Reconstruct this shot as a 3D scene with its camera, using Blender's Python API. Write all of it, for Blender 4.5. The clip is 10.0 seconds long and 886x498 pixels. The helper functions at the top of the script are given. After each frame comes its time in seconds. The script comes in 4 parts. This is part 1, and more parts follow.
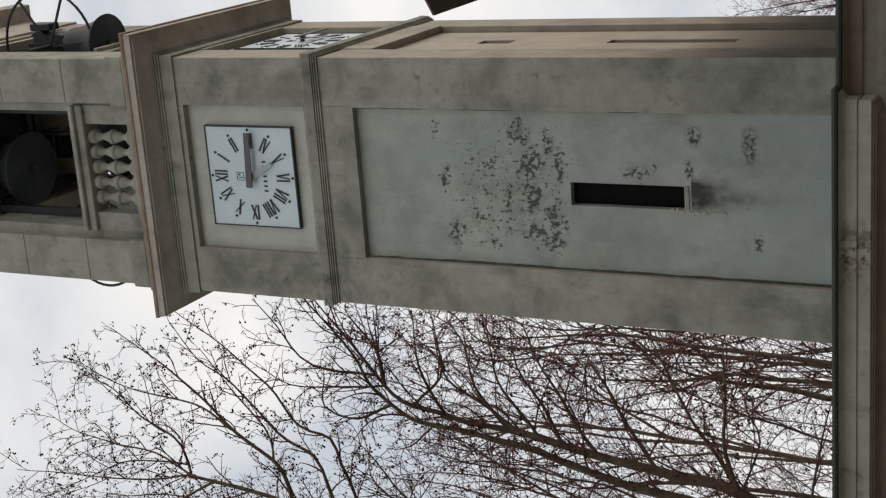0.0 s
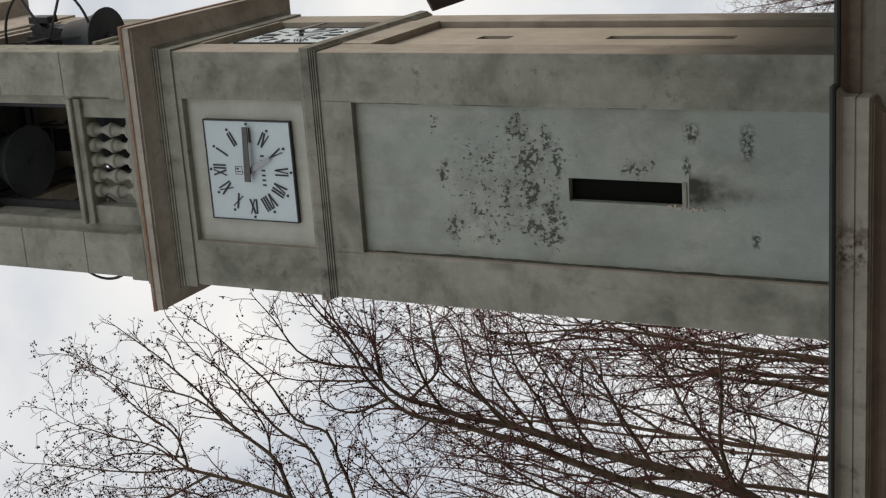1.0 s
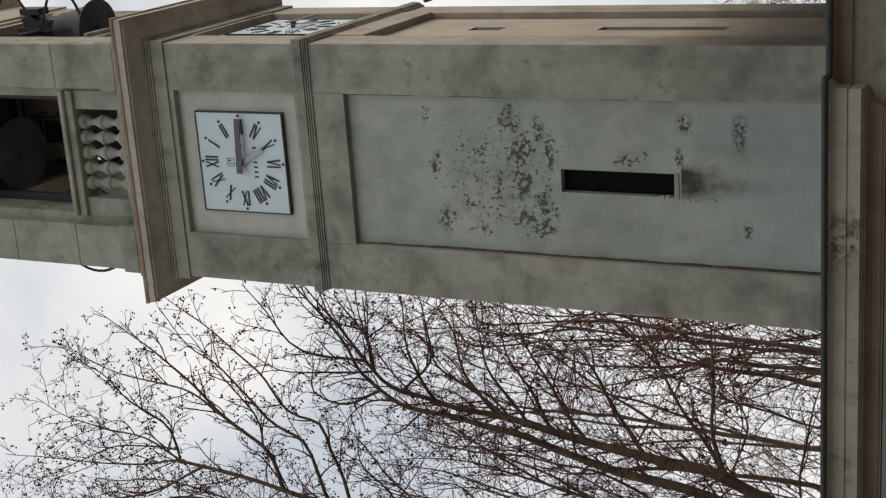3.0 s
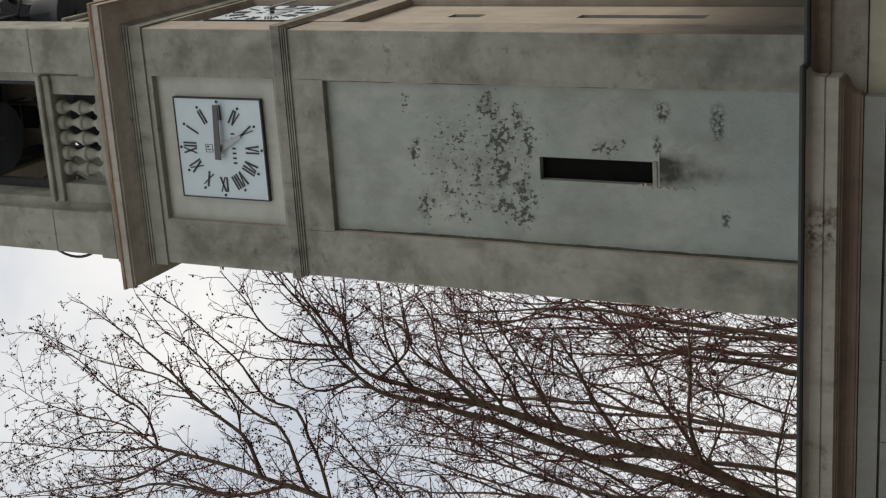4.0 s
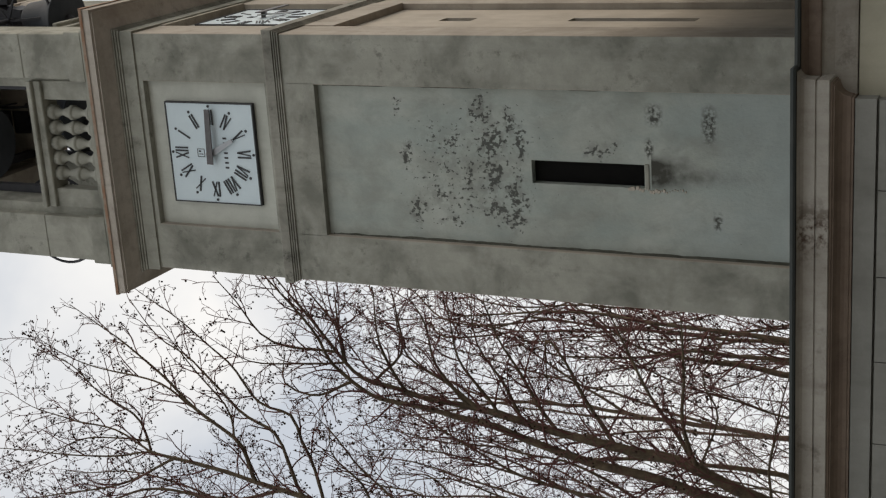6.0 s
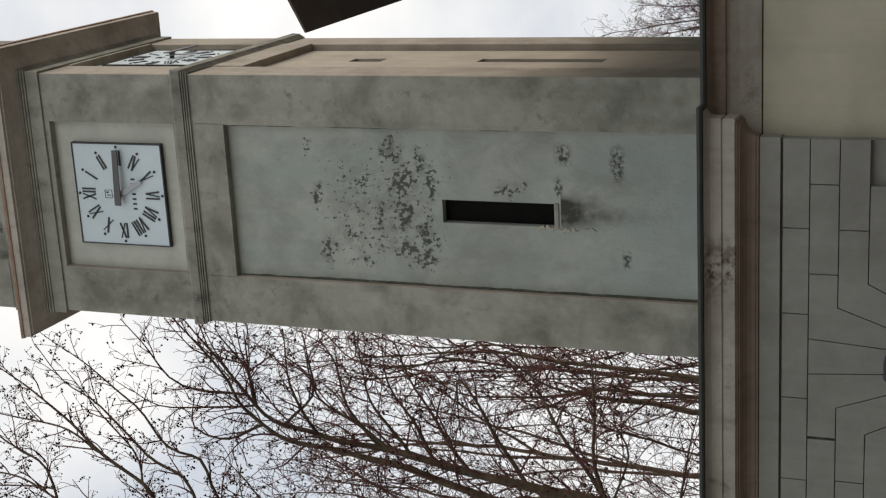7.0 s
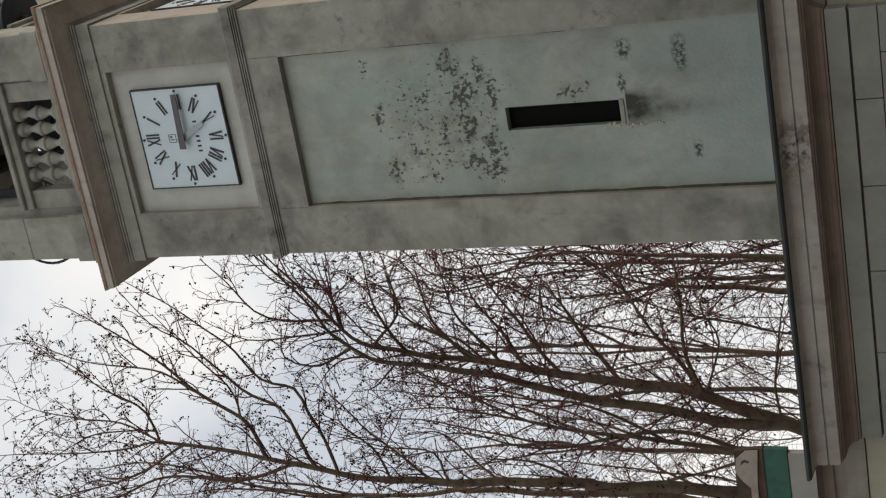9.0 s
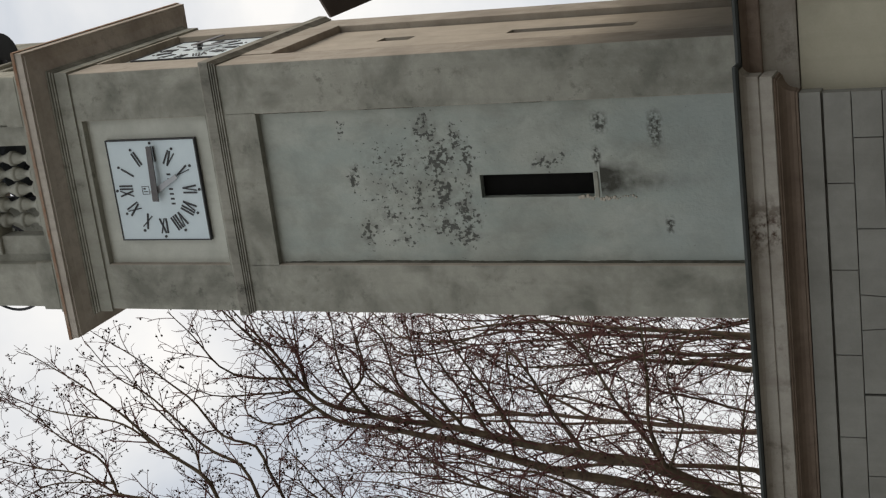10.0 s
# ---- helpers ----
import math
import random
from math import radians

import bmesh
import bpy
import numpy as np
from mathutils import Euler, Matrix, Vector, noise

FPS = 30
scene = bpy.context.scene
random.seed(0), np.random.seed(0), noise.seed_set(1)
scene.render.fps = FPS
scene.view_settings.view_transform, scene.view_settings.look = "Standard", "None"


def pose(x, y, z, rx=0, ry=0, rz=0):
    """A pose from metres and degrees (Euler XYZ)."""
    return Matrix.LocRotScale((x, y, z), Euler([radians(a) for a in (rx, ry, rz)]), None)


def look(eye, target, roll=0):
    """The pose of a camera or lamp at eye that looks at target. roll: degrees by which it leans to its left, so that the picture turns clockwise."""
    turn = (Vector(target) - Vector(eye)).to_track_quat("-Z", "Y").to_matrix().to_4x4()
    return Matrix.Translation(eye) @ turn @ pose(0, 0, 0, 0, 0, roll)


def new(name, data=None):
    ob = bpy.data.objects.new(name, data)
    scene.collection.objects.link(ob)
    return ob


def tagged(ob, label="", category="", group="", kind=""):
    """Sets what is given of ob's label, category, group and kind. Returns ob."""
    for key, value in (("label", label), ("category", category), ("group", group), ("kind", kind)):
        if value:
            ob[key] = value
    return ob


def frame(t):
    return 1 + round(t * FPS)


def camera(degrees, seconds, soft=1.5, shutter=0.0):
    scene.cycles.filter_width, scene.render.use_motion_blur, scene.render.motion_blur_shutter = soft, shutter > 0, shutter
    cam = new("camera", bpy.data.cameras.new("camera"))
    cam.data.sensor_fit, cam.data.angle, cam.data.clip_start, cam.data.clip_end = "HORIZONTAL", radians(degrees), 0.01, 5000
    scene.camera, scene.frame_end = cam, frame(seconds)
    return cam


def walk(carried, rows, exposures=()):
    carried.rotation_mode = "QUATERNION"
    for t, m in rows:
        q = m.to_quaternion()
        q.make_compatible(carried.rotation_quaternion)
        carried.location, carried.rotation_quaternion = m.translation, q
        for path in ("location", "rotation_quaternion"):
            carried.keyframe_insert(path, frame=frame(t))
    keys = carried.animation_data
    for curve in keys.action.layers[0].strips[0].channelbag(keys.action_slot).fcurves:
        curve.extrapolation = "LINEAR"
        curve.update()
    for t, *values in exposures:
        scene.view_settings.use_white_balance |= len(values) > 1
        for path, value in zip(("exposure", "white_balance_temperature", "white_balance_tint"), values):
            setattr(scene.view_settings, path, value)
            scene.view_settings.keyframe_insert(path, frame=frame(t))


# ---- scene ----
# Camera: a phone held on its side at eye height on the street, turning where it stands.
cam = camera(33.38, 10.0, soft=1.25)
ROWS = [
    (0.0, 2.390, -14.429, 1.585, 172.671, 63.345, 99.468),
    (0.5, 2.407, -14.464, 1.590, 172.177, 63.325, 98.902),
    (1.0, 2.408, -14.454, 1.585, 171.873, 63.432, 98.830),
    (1.5, 2.403, -14.466, 1.593, 171.835, 63.302, 99.000),
    (2.0, 2.406, -14.453, 1.586, 171.797, 63.690, 98.759),
    (3.5, 2.413, -14.469, 1.592, 171.447, 63.917, 98.987),
    (4.0, 2.408, -14.476, 1.590, 170.498, 64.575, 98.207),
    (4.5, 2.396, -14.434, 1.582, 170.284, 65.040, 98.303),
    (5.0, 2.391, -14.447, 1.584, 170.947, 64.618, 98.696),
    (6.5, 2.415, -14.471, 1.577, 170.965, 65.076, 98.655),
    (6.8, 2.400, -14.474, 1.582, 169.863, 66.302, 98.173),
    (7.0, 2.385, -14.476, 1.588, 172.438, 68.359, 98.408),
    (7.2, 2.384, -14.442, 1.612, 174.796, 66.590, 99.453),
    (7.5, 2.382, -14.406, 1.637, -179.960, 66.250, 104.243),
    (8.0, 2.425, -14.381, 1.615, -179.461, 66.028, 106.076),
    (8.5, 2.412, -14.368, 1.628, -177.384, 65.682, 111.017),
    (9.0, 2.413, -14.357, 1.631, -176.293, 65.720, 114.559),
    (9.5, 2.407, -14.337, 1.631, -177.782, 65.721, 111.157),
    (10.0, 2.420, -14.328, 1.621, -179.610, 66.910, 108.257),
]
walk(cam, [(t, pose(*place)) for t, *place in ROWS], [(0.0, 0.02), (3.0, 0.03), (4.5, 0.07), (6.4, 0.06), (6.8, 0.16), (7.2, 0.17), (7.6, 0.0), (8.5, 0.03), (9.3, 0.09), (10.0, 0.09)])

# ---- world and light ----
SUN_EL, SUN_AZ = radians(48), radians(75)      # azimuth from +y towards +x
world = bpy.data.worlds.new("overcast_sky")
scene.world = world
world.use_nodes = True
wn, wl = world.node_tree.nodes, world.node_tree.links
wn.clear()
w_out = wn.new("ShaderNodeOutputWorld")
w_bg = wn.new("ShaderNodeBackground")
w_sky = wn.new("ShaderNodeTexSky")
w_sky.sky_type = "NISHITA"
w_sky.sun_disc = False
w_sky.sun_elevation, w_sky.sun_rotation = SUN_EL, SUN_AZ
w_dim = wn.new("ShaderNodeMix")
w_dim.data_type, w_dim.blend_type = "RGBA", "MULTIPLY"
w_dim.inputs[0].default_value = 1.0
w_dim.inputs[7].default_value = (0.07, 0.07, 0.07, 1)
w_co = wn.new("ShaderNodeTexCoord")
w_map = wn.new("ShaderNodeMapping")
w_map.inputs["Scale"].default_value = (1.0, 1.0, 1.7)
w_map.inputs["Location"].default_value = (0.35, 0.1, 0.6)
w_noise = wn.new("ShaderNodeTexNoise")
w_noise.inputs["Scale"].default_value = 3.2
w_noise.inputs["Detail"].default_value = 6.0
w_noise.inputs["Roughness"].default_value = 0.52
w_noise.inputs["Distortion"].default_value = 0.4
w_ramp = wn.new("ShaderNodeValToRGB")
w_ramp.color_ramp.elements[0].position, w_ramp.color_ramp.elements[0].color = 0.36, (0.60, 0.64, 0.70, 1)
w_ramp.color_ramp.elements[1].position, w_ramp.color_ramp.elements[1].color = 0.60, (0.98, 0.96, 0.93, 1)
w_cover = wn.new("ShaderNodeMix")
w_cover.data_type = "RGBA"
w_cover.inputs[0].default_value = 0.94
wl.new(w_co.outputs["Generated"], w_map.inputs["Vector"])
wl.new(w_map.outputs["Vector"], w_noise.inputs["Vector"])
wl.new(w_noise.outputs["Fac"], w_ramp.inputs["Fac"])
wl.new(w_sky.outputs["Color"], w_dim.inputs[6])
wl.new(w_dim.outputs[2], w_cover.inputs[6])
wl.new(w_ramp.outputs["Color"], w_cover.inputs[7])
wl.new(w_cover.outputs[2], w_bg.inputs["Color"])
w_bg.inputs["Strength"].default_value = 1.0
wl.new(w_bg.outputs["Background"], w_out.inputs["Surface"])

sun = new("sun", bpy.data.lights.new("sun", "SUN"))
sun.data.energy, sun.data.angle, sun.data.color = 1.5, radians(40), (1.0, 0.83, 0.64)
sun_way = Vector((math.sin(SUN_AZ) * math.cos(SUN_EL), math.cos(SUN_AZ) * math.cos(SUN_EL), math.sin(SUN_EL)))
sun.matrix_world = look(sun_way * 60, (0, 0, 0))


# ---- materials ----
def mat_base(name, rough=0.85, metal=0.0, spec=0.3):
    m = bpy.data.materials.new(name)
    m.use_nodes = True
    b = m.node_tree.nodes["Principled BSDF"]
    b.inputs["Roughness"].default_value = rough
    b.inputs["Metallic"].default_value = metal
    b.inputs["Specular IOR Level"].default_value = spec
    return m, m.node_tree.nodes, m.node_tree.links, b


def coords(ns, ls, scale=(1, 1, 1)):
    g = ns.new("ShaderNodeNewGeometry")
    mp = ns.new("ShaderNodeMapping")
    mp.inputs["Scale"].default_value = scale
    ls.new(g.outputs["Position"], mp.inputs["Vector"])
    return mp.outputs["Vector"]


def noise_fac(ns, ls, vec, scale, detail=5.0, rough=0.55, lo=0.35, hi=0.65, distort=0.0):
    n = ns.new("ShaderNodeTexNoise")
    n.inputs["Scale"].default_value, n.inputs["Detail"].default_value = scale, detail
    n.inputs["Roughness"].default_value, n.inputs["Distortion"].default_value = rough, distort
    ls.new(vec, n.inputs["Vector"])
    r = ns.new("ShaderNodeMapRange")
    r.inputs["From Min"].default_value, r.inputs["From Max"].default_value = lo, hi
    ls.new(n.outputs["Fac"], r.inputs["Value"])
    return r.outputs["Result"]


def mix(ns, ls, fac, a, b, kind="MIX"):
    n = ns.new("ShaderNodeMix")
    n.data_type, n.blend_type = "RGBA", kind
    for sock, v in ((n.inputs[0], fac), (n.inputs[6], a), (n.inputs[7], b)):
        if isinstance(v, (tuple, list)):
            sock.default_value = (*v, 1)
        elif isinstance(v, (int, float)):
            sock.default_value = v
        else:
            ls.new(v, sock)
    return n.outputs[2]


def calc(ns, ls, op, a, b=0.0, clamp=False):
    n = ns.new("ShaderNodeMath")
    n.operation, n.use_clamp = op, clamp
    for sock, v in ((n.inputs[0], a), (n.inputs[1], b)):
        if isinstance(v, (int, float)):
            sock.default_value = v
        else:
            ls.new(v, sock)
    return n.outputs[0]


def bump(ns, ls, b, height, strength=0.3, dist=0.01):
    n = ns.new("ShaderNodeBump")
    n.inputs["Strength"].default_value, n.inputs["Distance"].default_value = strength, dist
    ls.new(height, n.inputs["Height"])
    ls.new(n.outputs["Normal"], b.inputs["Normal"])


def plaster(name, base, grime, pale, grime_amount=0.6, streak=0.35, blotch=0.0):
    """Painted render: cloudy grime, rain streaks, fine grain."""
    m, ns, ls, b = mat_base(name, 0.9)
    v = coords(ns, ls)
    big = noise_fac(ns, ls, v, 1.3, 6, 0.62, 0.44, 0.66, 0.3)
    mid = noise_fac(ns, ls, v, 4.5, 6, 0.65, 0.40, 0.70)
    vs = coords(ns, ls, (5.0, 5.0, 0.35))
    run = noise_fac(ns, ls, vs, 1.6, 4, 0.6, 0.50, 0.78)
    if blotch:
        spots = noise_fac(ns, ls, v, 7.5, 6, 0.68, 0.54, 0.68)
        where = noise_fac(ns, ls, v, 0.9, 4, 0.55, 0.46, 0.62)
    fine = noise_fac(ns, ls, v, 60, 4, 0.6, 0.3, 0.7)
    c = mix(ns, ls, mid, base, pale)
    c = mix(ns, ls, calc(ns, ls, "MULTIPLY", big, grime_amount), c, grime)
    c = mix(ns, ls, calc(ns, ls, "MULTIPLY", run, streak), c, grime)
    c = mix(ns, ls, calc(ns, ls, "MULTIPLY", fine, 0.12), c, grime)
    if blotch:
        c = mix(ns, ls, calc(ns, ls, "MULTIPLY", calc(ns, ls, "MULTIPLY", spots, where), blotch), c, tuple(0.55 * g for g in grime))
    ls.new(c, b.inputs["Base Color"])
    bump(ns, ls, b, noise_fac(ns, ls, v, 35, 6, 0.6, 0.2, 0.8), 0.25, 0.006)
    return m


# worn patches on the front panel: x, z and half sizes
PATCHES = ((-0.84, 6.14, 0.14, 0.11), (-0.93, 5.55, 0.24, 0.10), (-1.96, 5.47, 0.12, 0.06), (-1.20, 6.20, 0.13, 0.06))


# clusters of blown plaster: x, z, half sizes and strength
BLOWN = ((-0.84, 8.10, 0.22, 0.19, 1.0), (-0.95, 7.78, 0.24, 0.12, 0.9), (-1.20, 8.00, 0.24, 0.22, 1.1), (-1.20, 7.66, 0.28, 0.11, 1.0), (-1.56, 8.02, 0.30, 0.18, 1.1),
         (-1.62, 8.30, 0.25, 0.12, 0.9), (-1.84, 7.74, 0.36, 0.17, 1.1), (-1.97, 8.00, 0.18, 0.20, 1.0), (-2.09, 7.78, 0.16, 0.24, 0.9), (-1.20, 8.47, 0.18, 0.24, 0.7),
         (-1.38, 9.05, 0.30, 0.12, 0.75), (-0.80, 9.17, 0.18, 0.07, 0.8), (-2.03, 8.95, 0.26, 0.13, 0.9), (-1.81, 8.65, 0.16, 0.22, 0.75), (-2.12, 8.48, 0.12, 0.30, 0.8), (-1.25, 6.75, 0.14, 0.22, 0.9))


def pocked_plaster(name, base, grime, pale):
    """The front panel: bluish lime paint, blown plaster in a band, a wet streak below the slit."""
    m, ns, ls, b = mat_base(name, 0.9)
    v = coords(ns, ls)
    g = ns.new("ShaderNodeSeparateXYZ")
    ls.new(v, g.inputs[0])
    X, Z = g.outputs["X"], g.outputs["Z"]
    big = noise_fac(ns, ls, v, 0.9, 5, 0.55, 0.40, 0.75, 0.3)
    mid = noise_fac(ns, ls, v, 3.8, 6, 0.65, 0.35, 0.8)
    c = mix(ns, ls, mid, base, pale)
    c = mix(ns, ls, calc(ns, ls, "MULTIPLY", big, 0.45), c, grime)
    vs = coords(ns, ls, (5.0, 5.0, 0.3))
    run = noise_fac(ns, ls, vs, 1.8, 4, 0.6, 0.5, 0.8)
    c = mix(ns, ls, calc(ns, ls, "MULTIPLY", run, 0.12), c, grime)
    cloud = noise_fac(ns, ls, coords(ns, ls, (1.0, 1.0, 0.75)), 2.4, 7, 0.66, 0.44, 0.64, 0.4)
    c = mix(ns, ls, calc(ns, ls, "MULTIPLY", cloud, 0.42), c, grime)
    cool = noise_fac(ns, ls, coords(ns, ls, (1.4, 1.0, 0.7)), 1.6, 5, 0.6, 0.42, 0.66)
    c = mix(ns, ls, calc(ns, ls, "MULTIPLY", cool, 0.55), c, (0.295, 0.350, 0.328))

    def bell(sock, mid_at, half):
        d = calc(ns, ls, "ABSOLUTE", calc(ns, ls, "SUBTRACT", sock, mid_at))
        return calc(ns, ls, "SUBTRACT", 1.0, calc(ns, ls, "DIVIDE", d, half), True)

    # paler and bluer low on the panel, with a ragged upper edge
    ragged = calc(ns, ls, "ADD", Z, calc(ns, ls, "MULTIPLY", noise_fac(ns, ls, v, 1.7, 5, 0.6, 0.2, 0.8), 1.6))
    low_tint = ns.new("ShaderNodeMapRange")
    ls.new(ragged, low_tint.inputs["Value"])
    low_tint.inputs["From Min"].default_value, low_tint.inputs["From Max"].default_value = 6.9, 5.7
    c = mix(ns, ls, calc(ns, ls, "MULTIPLY", low_tint.outputs["Result"], 0.55), c, (0.36, 0.415, 0.405))
    # where the plaster has blown: clusters, denser above the slit, and strays round them
    wob = ns.new("ShaderNodeTexNoise")
    wob.inputs["Scale"].default_value, wob.inputs["Detail"].default_value = 5.0, 3.0
    ls.new(v, wob.inputs["Vector"])
    sway = calc(ns, ls, "MULTIPLY", calc(ns, ls, "SUBTRACT", wob.outputs["Fac"], 0.5), 0.30)
    XW, ZW = calc(ns, ls, "ADD", X, sway), calc(ns, ls, "SUBTRACT", Z, sway)
    area = None
    for px, pz, wx, wz, much in BLOWN:
        one = calc(ns, ls, "MULTIPLY", calc(ns, ls, "MULTIPLY", bell(XW, px, 1.2 * wx), bell(ZW, pz, 1.2 * wz)), much)
        area = one if area is None else calc(ns, ls, "MAXIMUM", area, one)
    area = calc(ns, ls, "MULTIPLY", area, 1.65, True)
    stray = calc(ns, ls, "MULTIPLY", calc(ns, ls, "MULTIPLY", calc(ns, ls, "MULTIPLY", bell(Z, 8.25, 1.25), 1.6, True), calc(ns, ls, "MULTIPLY", bell(X, -1.55, 0.95), 1.8, True)), 0.55)
    area = calc(ns, ls, "MAXIMUM", area, stray)
    n = ns.new("ShaderNodeTexNoise")
    n.inputs["Scale"].default_value, n.inputs["Detail"].default_value, n.inputs["Roughness"].default_value = 26.0, 2.5, 0.55
    ls.new(coords(ns, ls, (1.0, 1.0, 0.85)), n.inputs["Vector"])
    level = calc(ns, ls, "SUBTRACT", 0.79, calc(ns, ls, "MULTIPLY", area, 0.30))
    over = calc(ns, ls, "SUBTRACT", n.outputs["Fac"], level)
    pit = ns.new("ShaderNodeMapRange")
    ls.new(over, pit.inputs["Value"])
    pit.inputs["From Min"].default_value, pit.inputs["From Max"].default_value = -0.006, 0.028
    pits = pit.outputs["Result"]
    # bare grey undercoat where whole flakes have come off
    flake = noise_fac(ns, ls, v, 9.0, 4, 0.6, 0.47, 0.56)
    c = mix(ns, ls, calc(ns, ls, "MULTIPLY", calc(ns, ls, "MULTIPLY", flake, calc(ns, ls, "SUBTRACT", calc(ns, ls, "MULTIPLY", area, 1.5), 0.45, True), True), 0.66), c, (0.165, 0.172, 0.154))
    c = mix(ns, ls, calc(ns, ls, "MULTIPLY", pits, 0.84), c, (0.052, 0.054, 0.048))
    # single worn patches with soft edges
    ragged2 = noise_fac(ns, ls, v, 22, 4, 0.6, 0.42, 0.56)
    for px, pz, wx, wz in PATCHES:
        spot = calc(ns, ls, "MULTIPLY", calc(ns, ls, "MULTIPLY", bell(X, px, wx), bell(Z, pz, wz)), 2.2, True)
        c = mix(ns, ls, calc(ns, ls, "MULTIPLY", calc(ns, ls, "MULTIPLY", spot, ragged2), 1.0), c, (0.075, 0.078, 0.068))
    # streak of damp below the slit's sill
    edge = noise_fac(ns, ls, v, 7, 4, 0.6, 0.25, 0.75)
    fall = calc(ns, ls, "MULTIPLY", calc(ns, ls, "DIVIDE", calc(ns, ls, "SUBTRACT", Z, 5.62), 0.50, True), calc(ns, ls, "LESS_THAN", Z, 6.18))
    damp = calc(ns, ls, "MULTIPLY", calc(ns, ls, "MULTIPLY", bell(X, -1.46, 0.21), 1.8, True), fall)
    damp = calc(ns, ls, "MULTIPLY", calc(ns, ls, "MULTIPLY", damp, calc(ns, ls, "ADD", edge, 0.35)), 1.2, True)
    trail = calc(ns, ls, "MULTIPLY", calc(ns, ls, "DIVIDE", calc(ns, ls, "SUBTRACT", Z, 4.95), 0.9, True), calc(ns, ls, "LESS_THAN", Z, 6.10))
    trail = calc(ns, ls, "MULTIPLY", calc(ns, ls, "MULTIPLY", bell(X, -1.49, 0.13), trail), calc(ns, ls, "ADD", edge, 0.25))
    damp = calc(ns, ls, "MAXIMUM", damp, calc(ns, ls, "MULTIPLY", trail, 0.95))
    c = mix(ns, ls, damp, c, (0.06, 0.06, 0.05))
    ls.new(c, b.inputs["Base Color"])
    h = calc(ns, ls, "SUBTRACT", noise_fac(ns, ls, v, 30, 6, 0.6, 0.2, 0.8), calc(ns, ls, "MULTIPLY", pits, 2.0))
    bump(ns, ls, b, h, 0.4, 0.008)
    return m


def simple(name, a, c2, rough=0.6, metal=0.0, scale=6.0, spec=0.4, relief=0.15):
    m, ns, ls, b = mat_base(name, rough, metal, spec)
    v = coords(ns, ls)
    f1 = noise_fac(ns, ls, v, scale, 6, 0.6, 0.3, 0.72)
    f2 = noise_fac(ns, ls, v, scale * 9, 4, 0.6, 0.35, 0.7)
    c = mix(ns, ls, f1, a, c2)
    c = mix(ns, ls, calc(ns, ls, "MULTIPLY", f2, 0.25), c, c2)
    ls.new(c, b.inputs["Base Color"])
    bump(ns, ls, b, f2, relief, 0.004)
    return m


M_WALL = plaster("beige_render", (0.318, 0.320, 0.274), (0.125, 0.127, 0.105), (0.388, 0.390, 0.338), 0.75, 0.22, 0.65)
M_PANEL = pocked_plaster("lime_panel", (0.365, 0.388, 0.346), (0.180, 0.195, 0.168), (0.465, 0.494, 0.450))
# lit copies of the front's paints: the flank's warm light is in the colour
M_LITLIME = plaster("lime_lit_tone", (0.45, 0.41, 0.345), (0.28, 0.25, 0.205), (0.50, 0.46, 0.39), 0.35, 0.3)
M_LITWALL = plaster("beige_render_lit_tone", (0.385, 0.352, 0.30), (0.22, 0.195, 0.16), (0.44, 0.405, 0.35), 0.6, 0.4, 0.4)
M_CLOCKPANEL = plaster("lime_clock_panel", (0.495, 0.51, 0.455), (0.29, 0.30, 0.26), (0.55, 0.565, 0.505), 0.45, 0.25)
M_CORNICE = plaster("brown_stone", (0.450, 0.412, 0.358), (0.225, 0.193, 0.160), (0.51, 0.47, 0.412), 0.6, 0.4, 0.35)
# brown paint, darkened further for the shade under the mouldings
M_COVE = plaster("shaded_brown_cove", (0.205, 0.160, 0.125), (0.110, 0.082, 0.064), (0.25, 0.20, 0.16), 0.6, 0.3, 0.3)
M_BAND = plaster("dirty_band", (0.285, 0.28, 0.24), (0.12, 0.118, 0.10), (0.35, 0.345, 0.30), 0.8, 0.6, 1.0)
M_ANNEX = plaster("grey_render", (0.245, 0.248, 0.228), (0.150, 0.148, 0.132), (0.282, 0.286, 0.262), 0.5, 0.3)
M_ANNEXBEIGE = plaster("yellow_render", (0.440, 0.425, 0.332), (0.30, 0.288, 0.225), (0.48, 0.465, 0.370), 0.5, 0.3)
def chipped(m):
    """A stained, flaking patch on the cornice over the door."""
    ns, ls = m.node_tree.nodes, m.node_tree.links
    b = ns["Principled BSDF"]
    was = b.inputs["Base Color"].links[0].from_socket
    v = coords(ns, ls)
    g = ns.new("ShaderNodeSeparateXYZ")
    ls.new(v, g.inputs[0])
    d = calc(ns, ls, "ABSOLUTE", calc(ns, ls, "SUBTRACT", g.outputs["X"], -1.02))
    near = calc(ns, ls, "SUBTRACT", 1.0, calc(ns, ls, "DIVIDE", d, 0.34), True)
    rough = noise_fac(ns, ls, v, 14, 5, 0.65, 0.44, 0.60)
    c = mix(ns, ls, calc(ns, ls, "MULTIPLY", calc(ns, ls, "MULTIPLY", near, rough), 1.1, True), was, (0.07, 0.045, 0.03))
    ls.new(c, b.inputs["Base Color"])
    return m


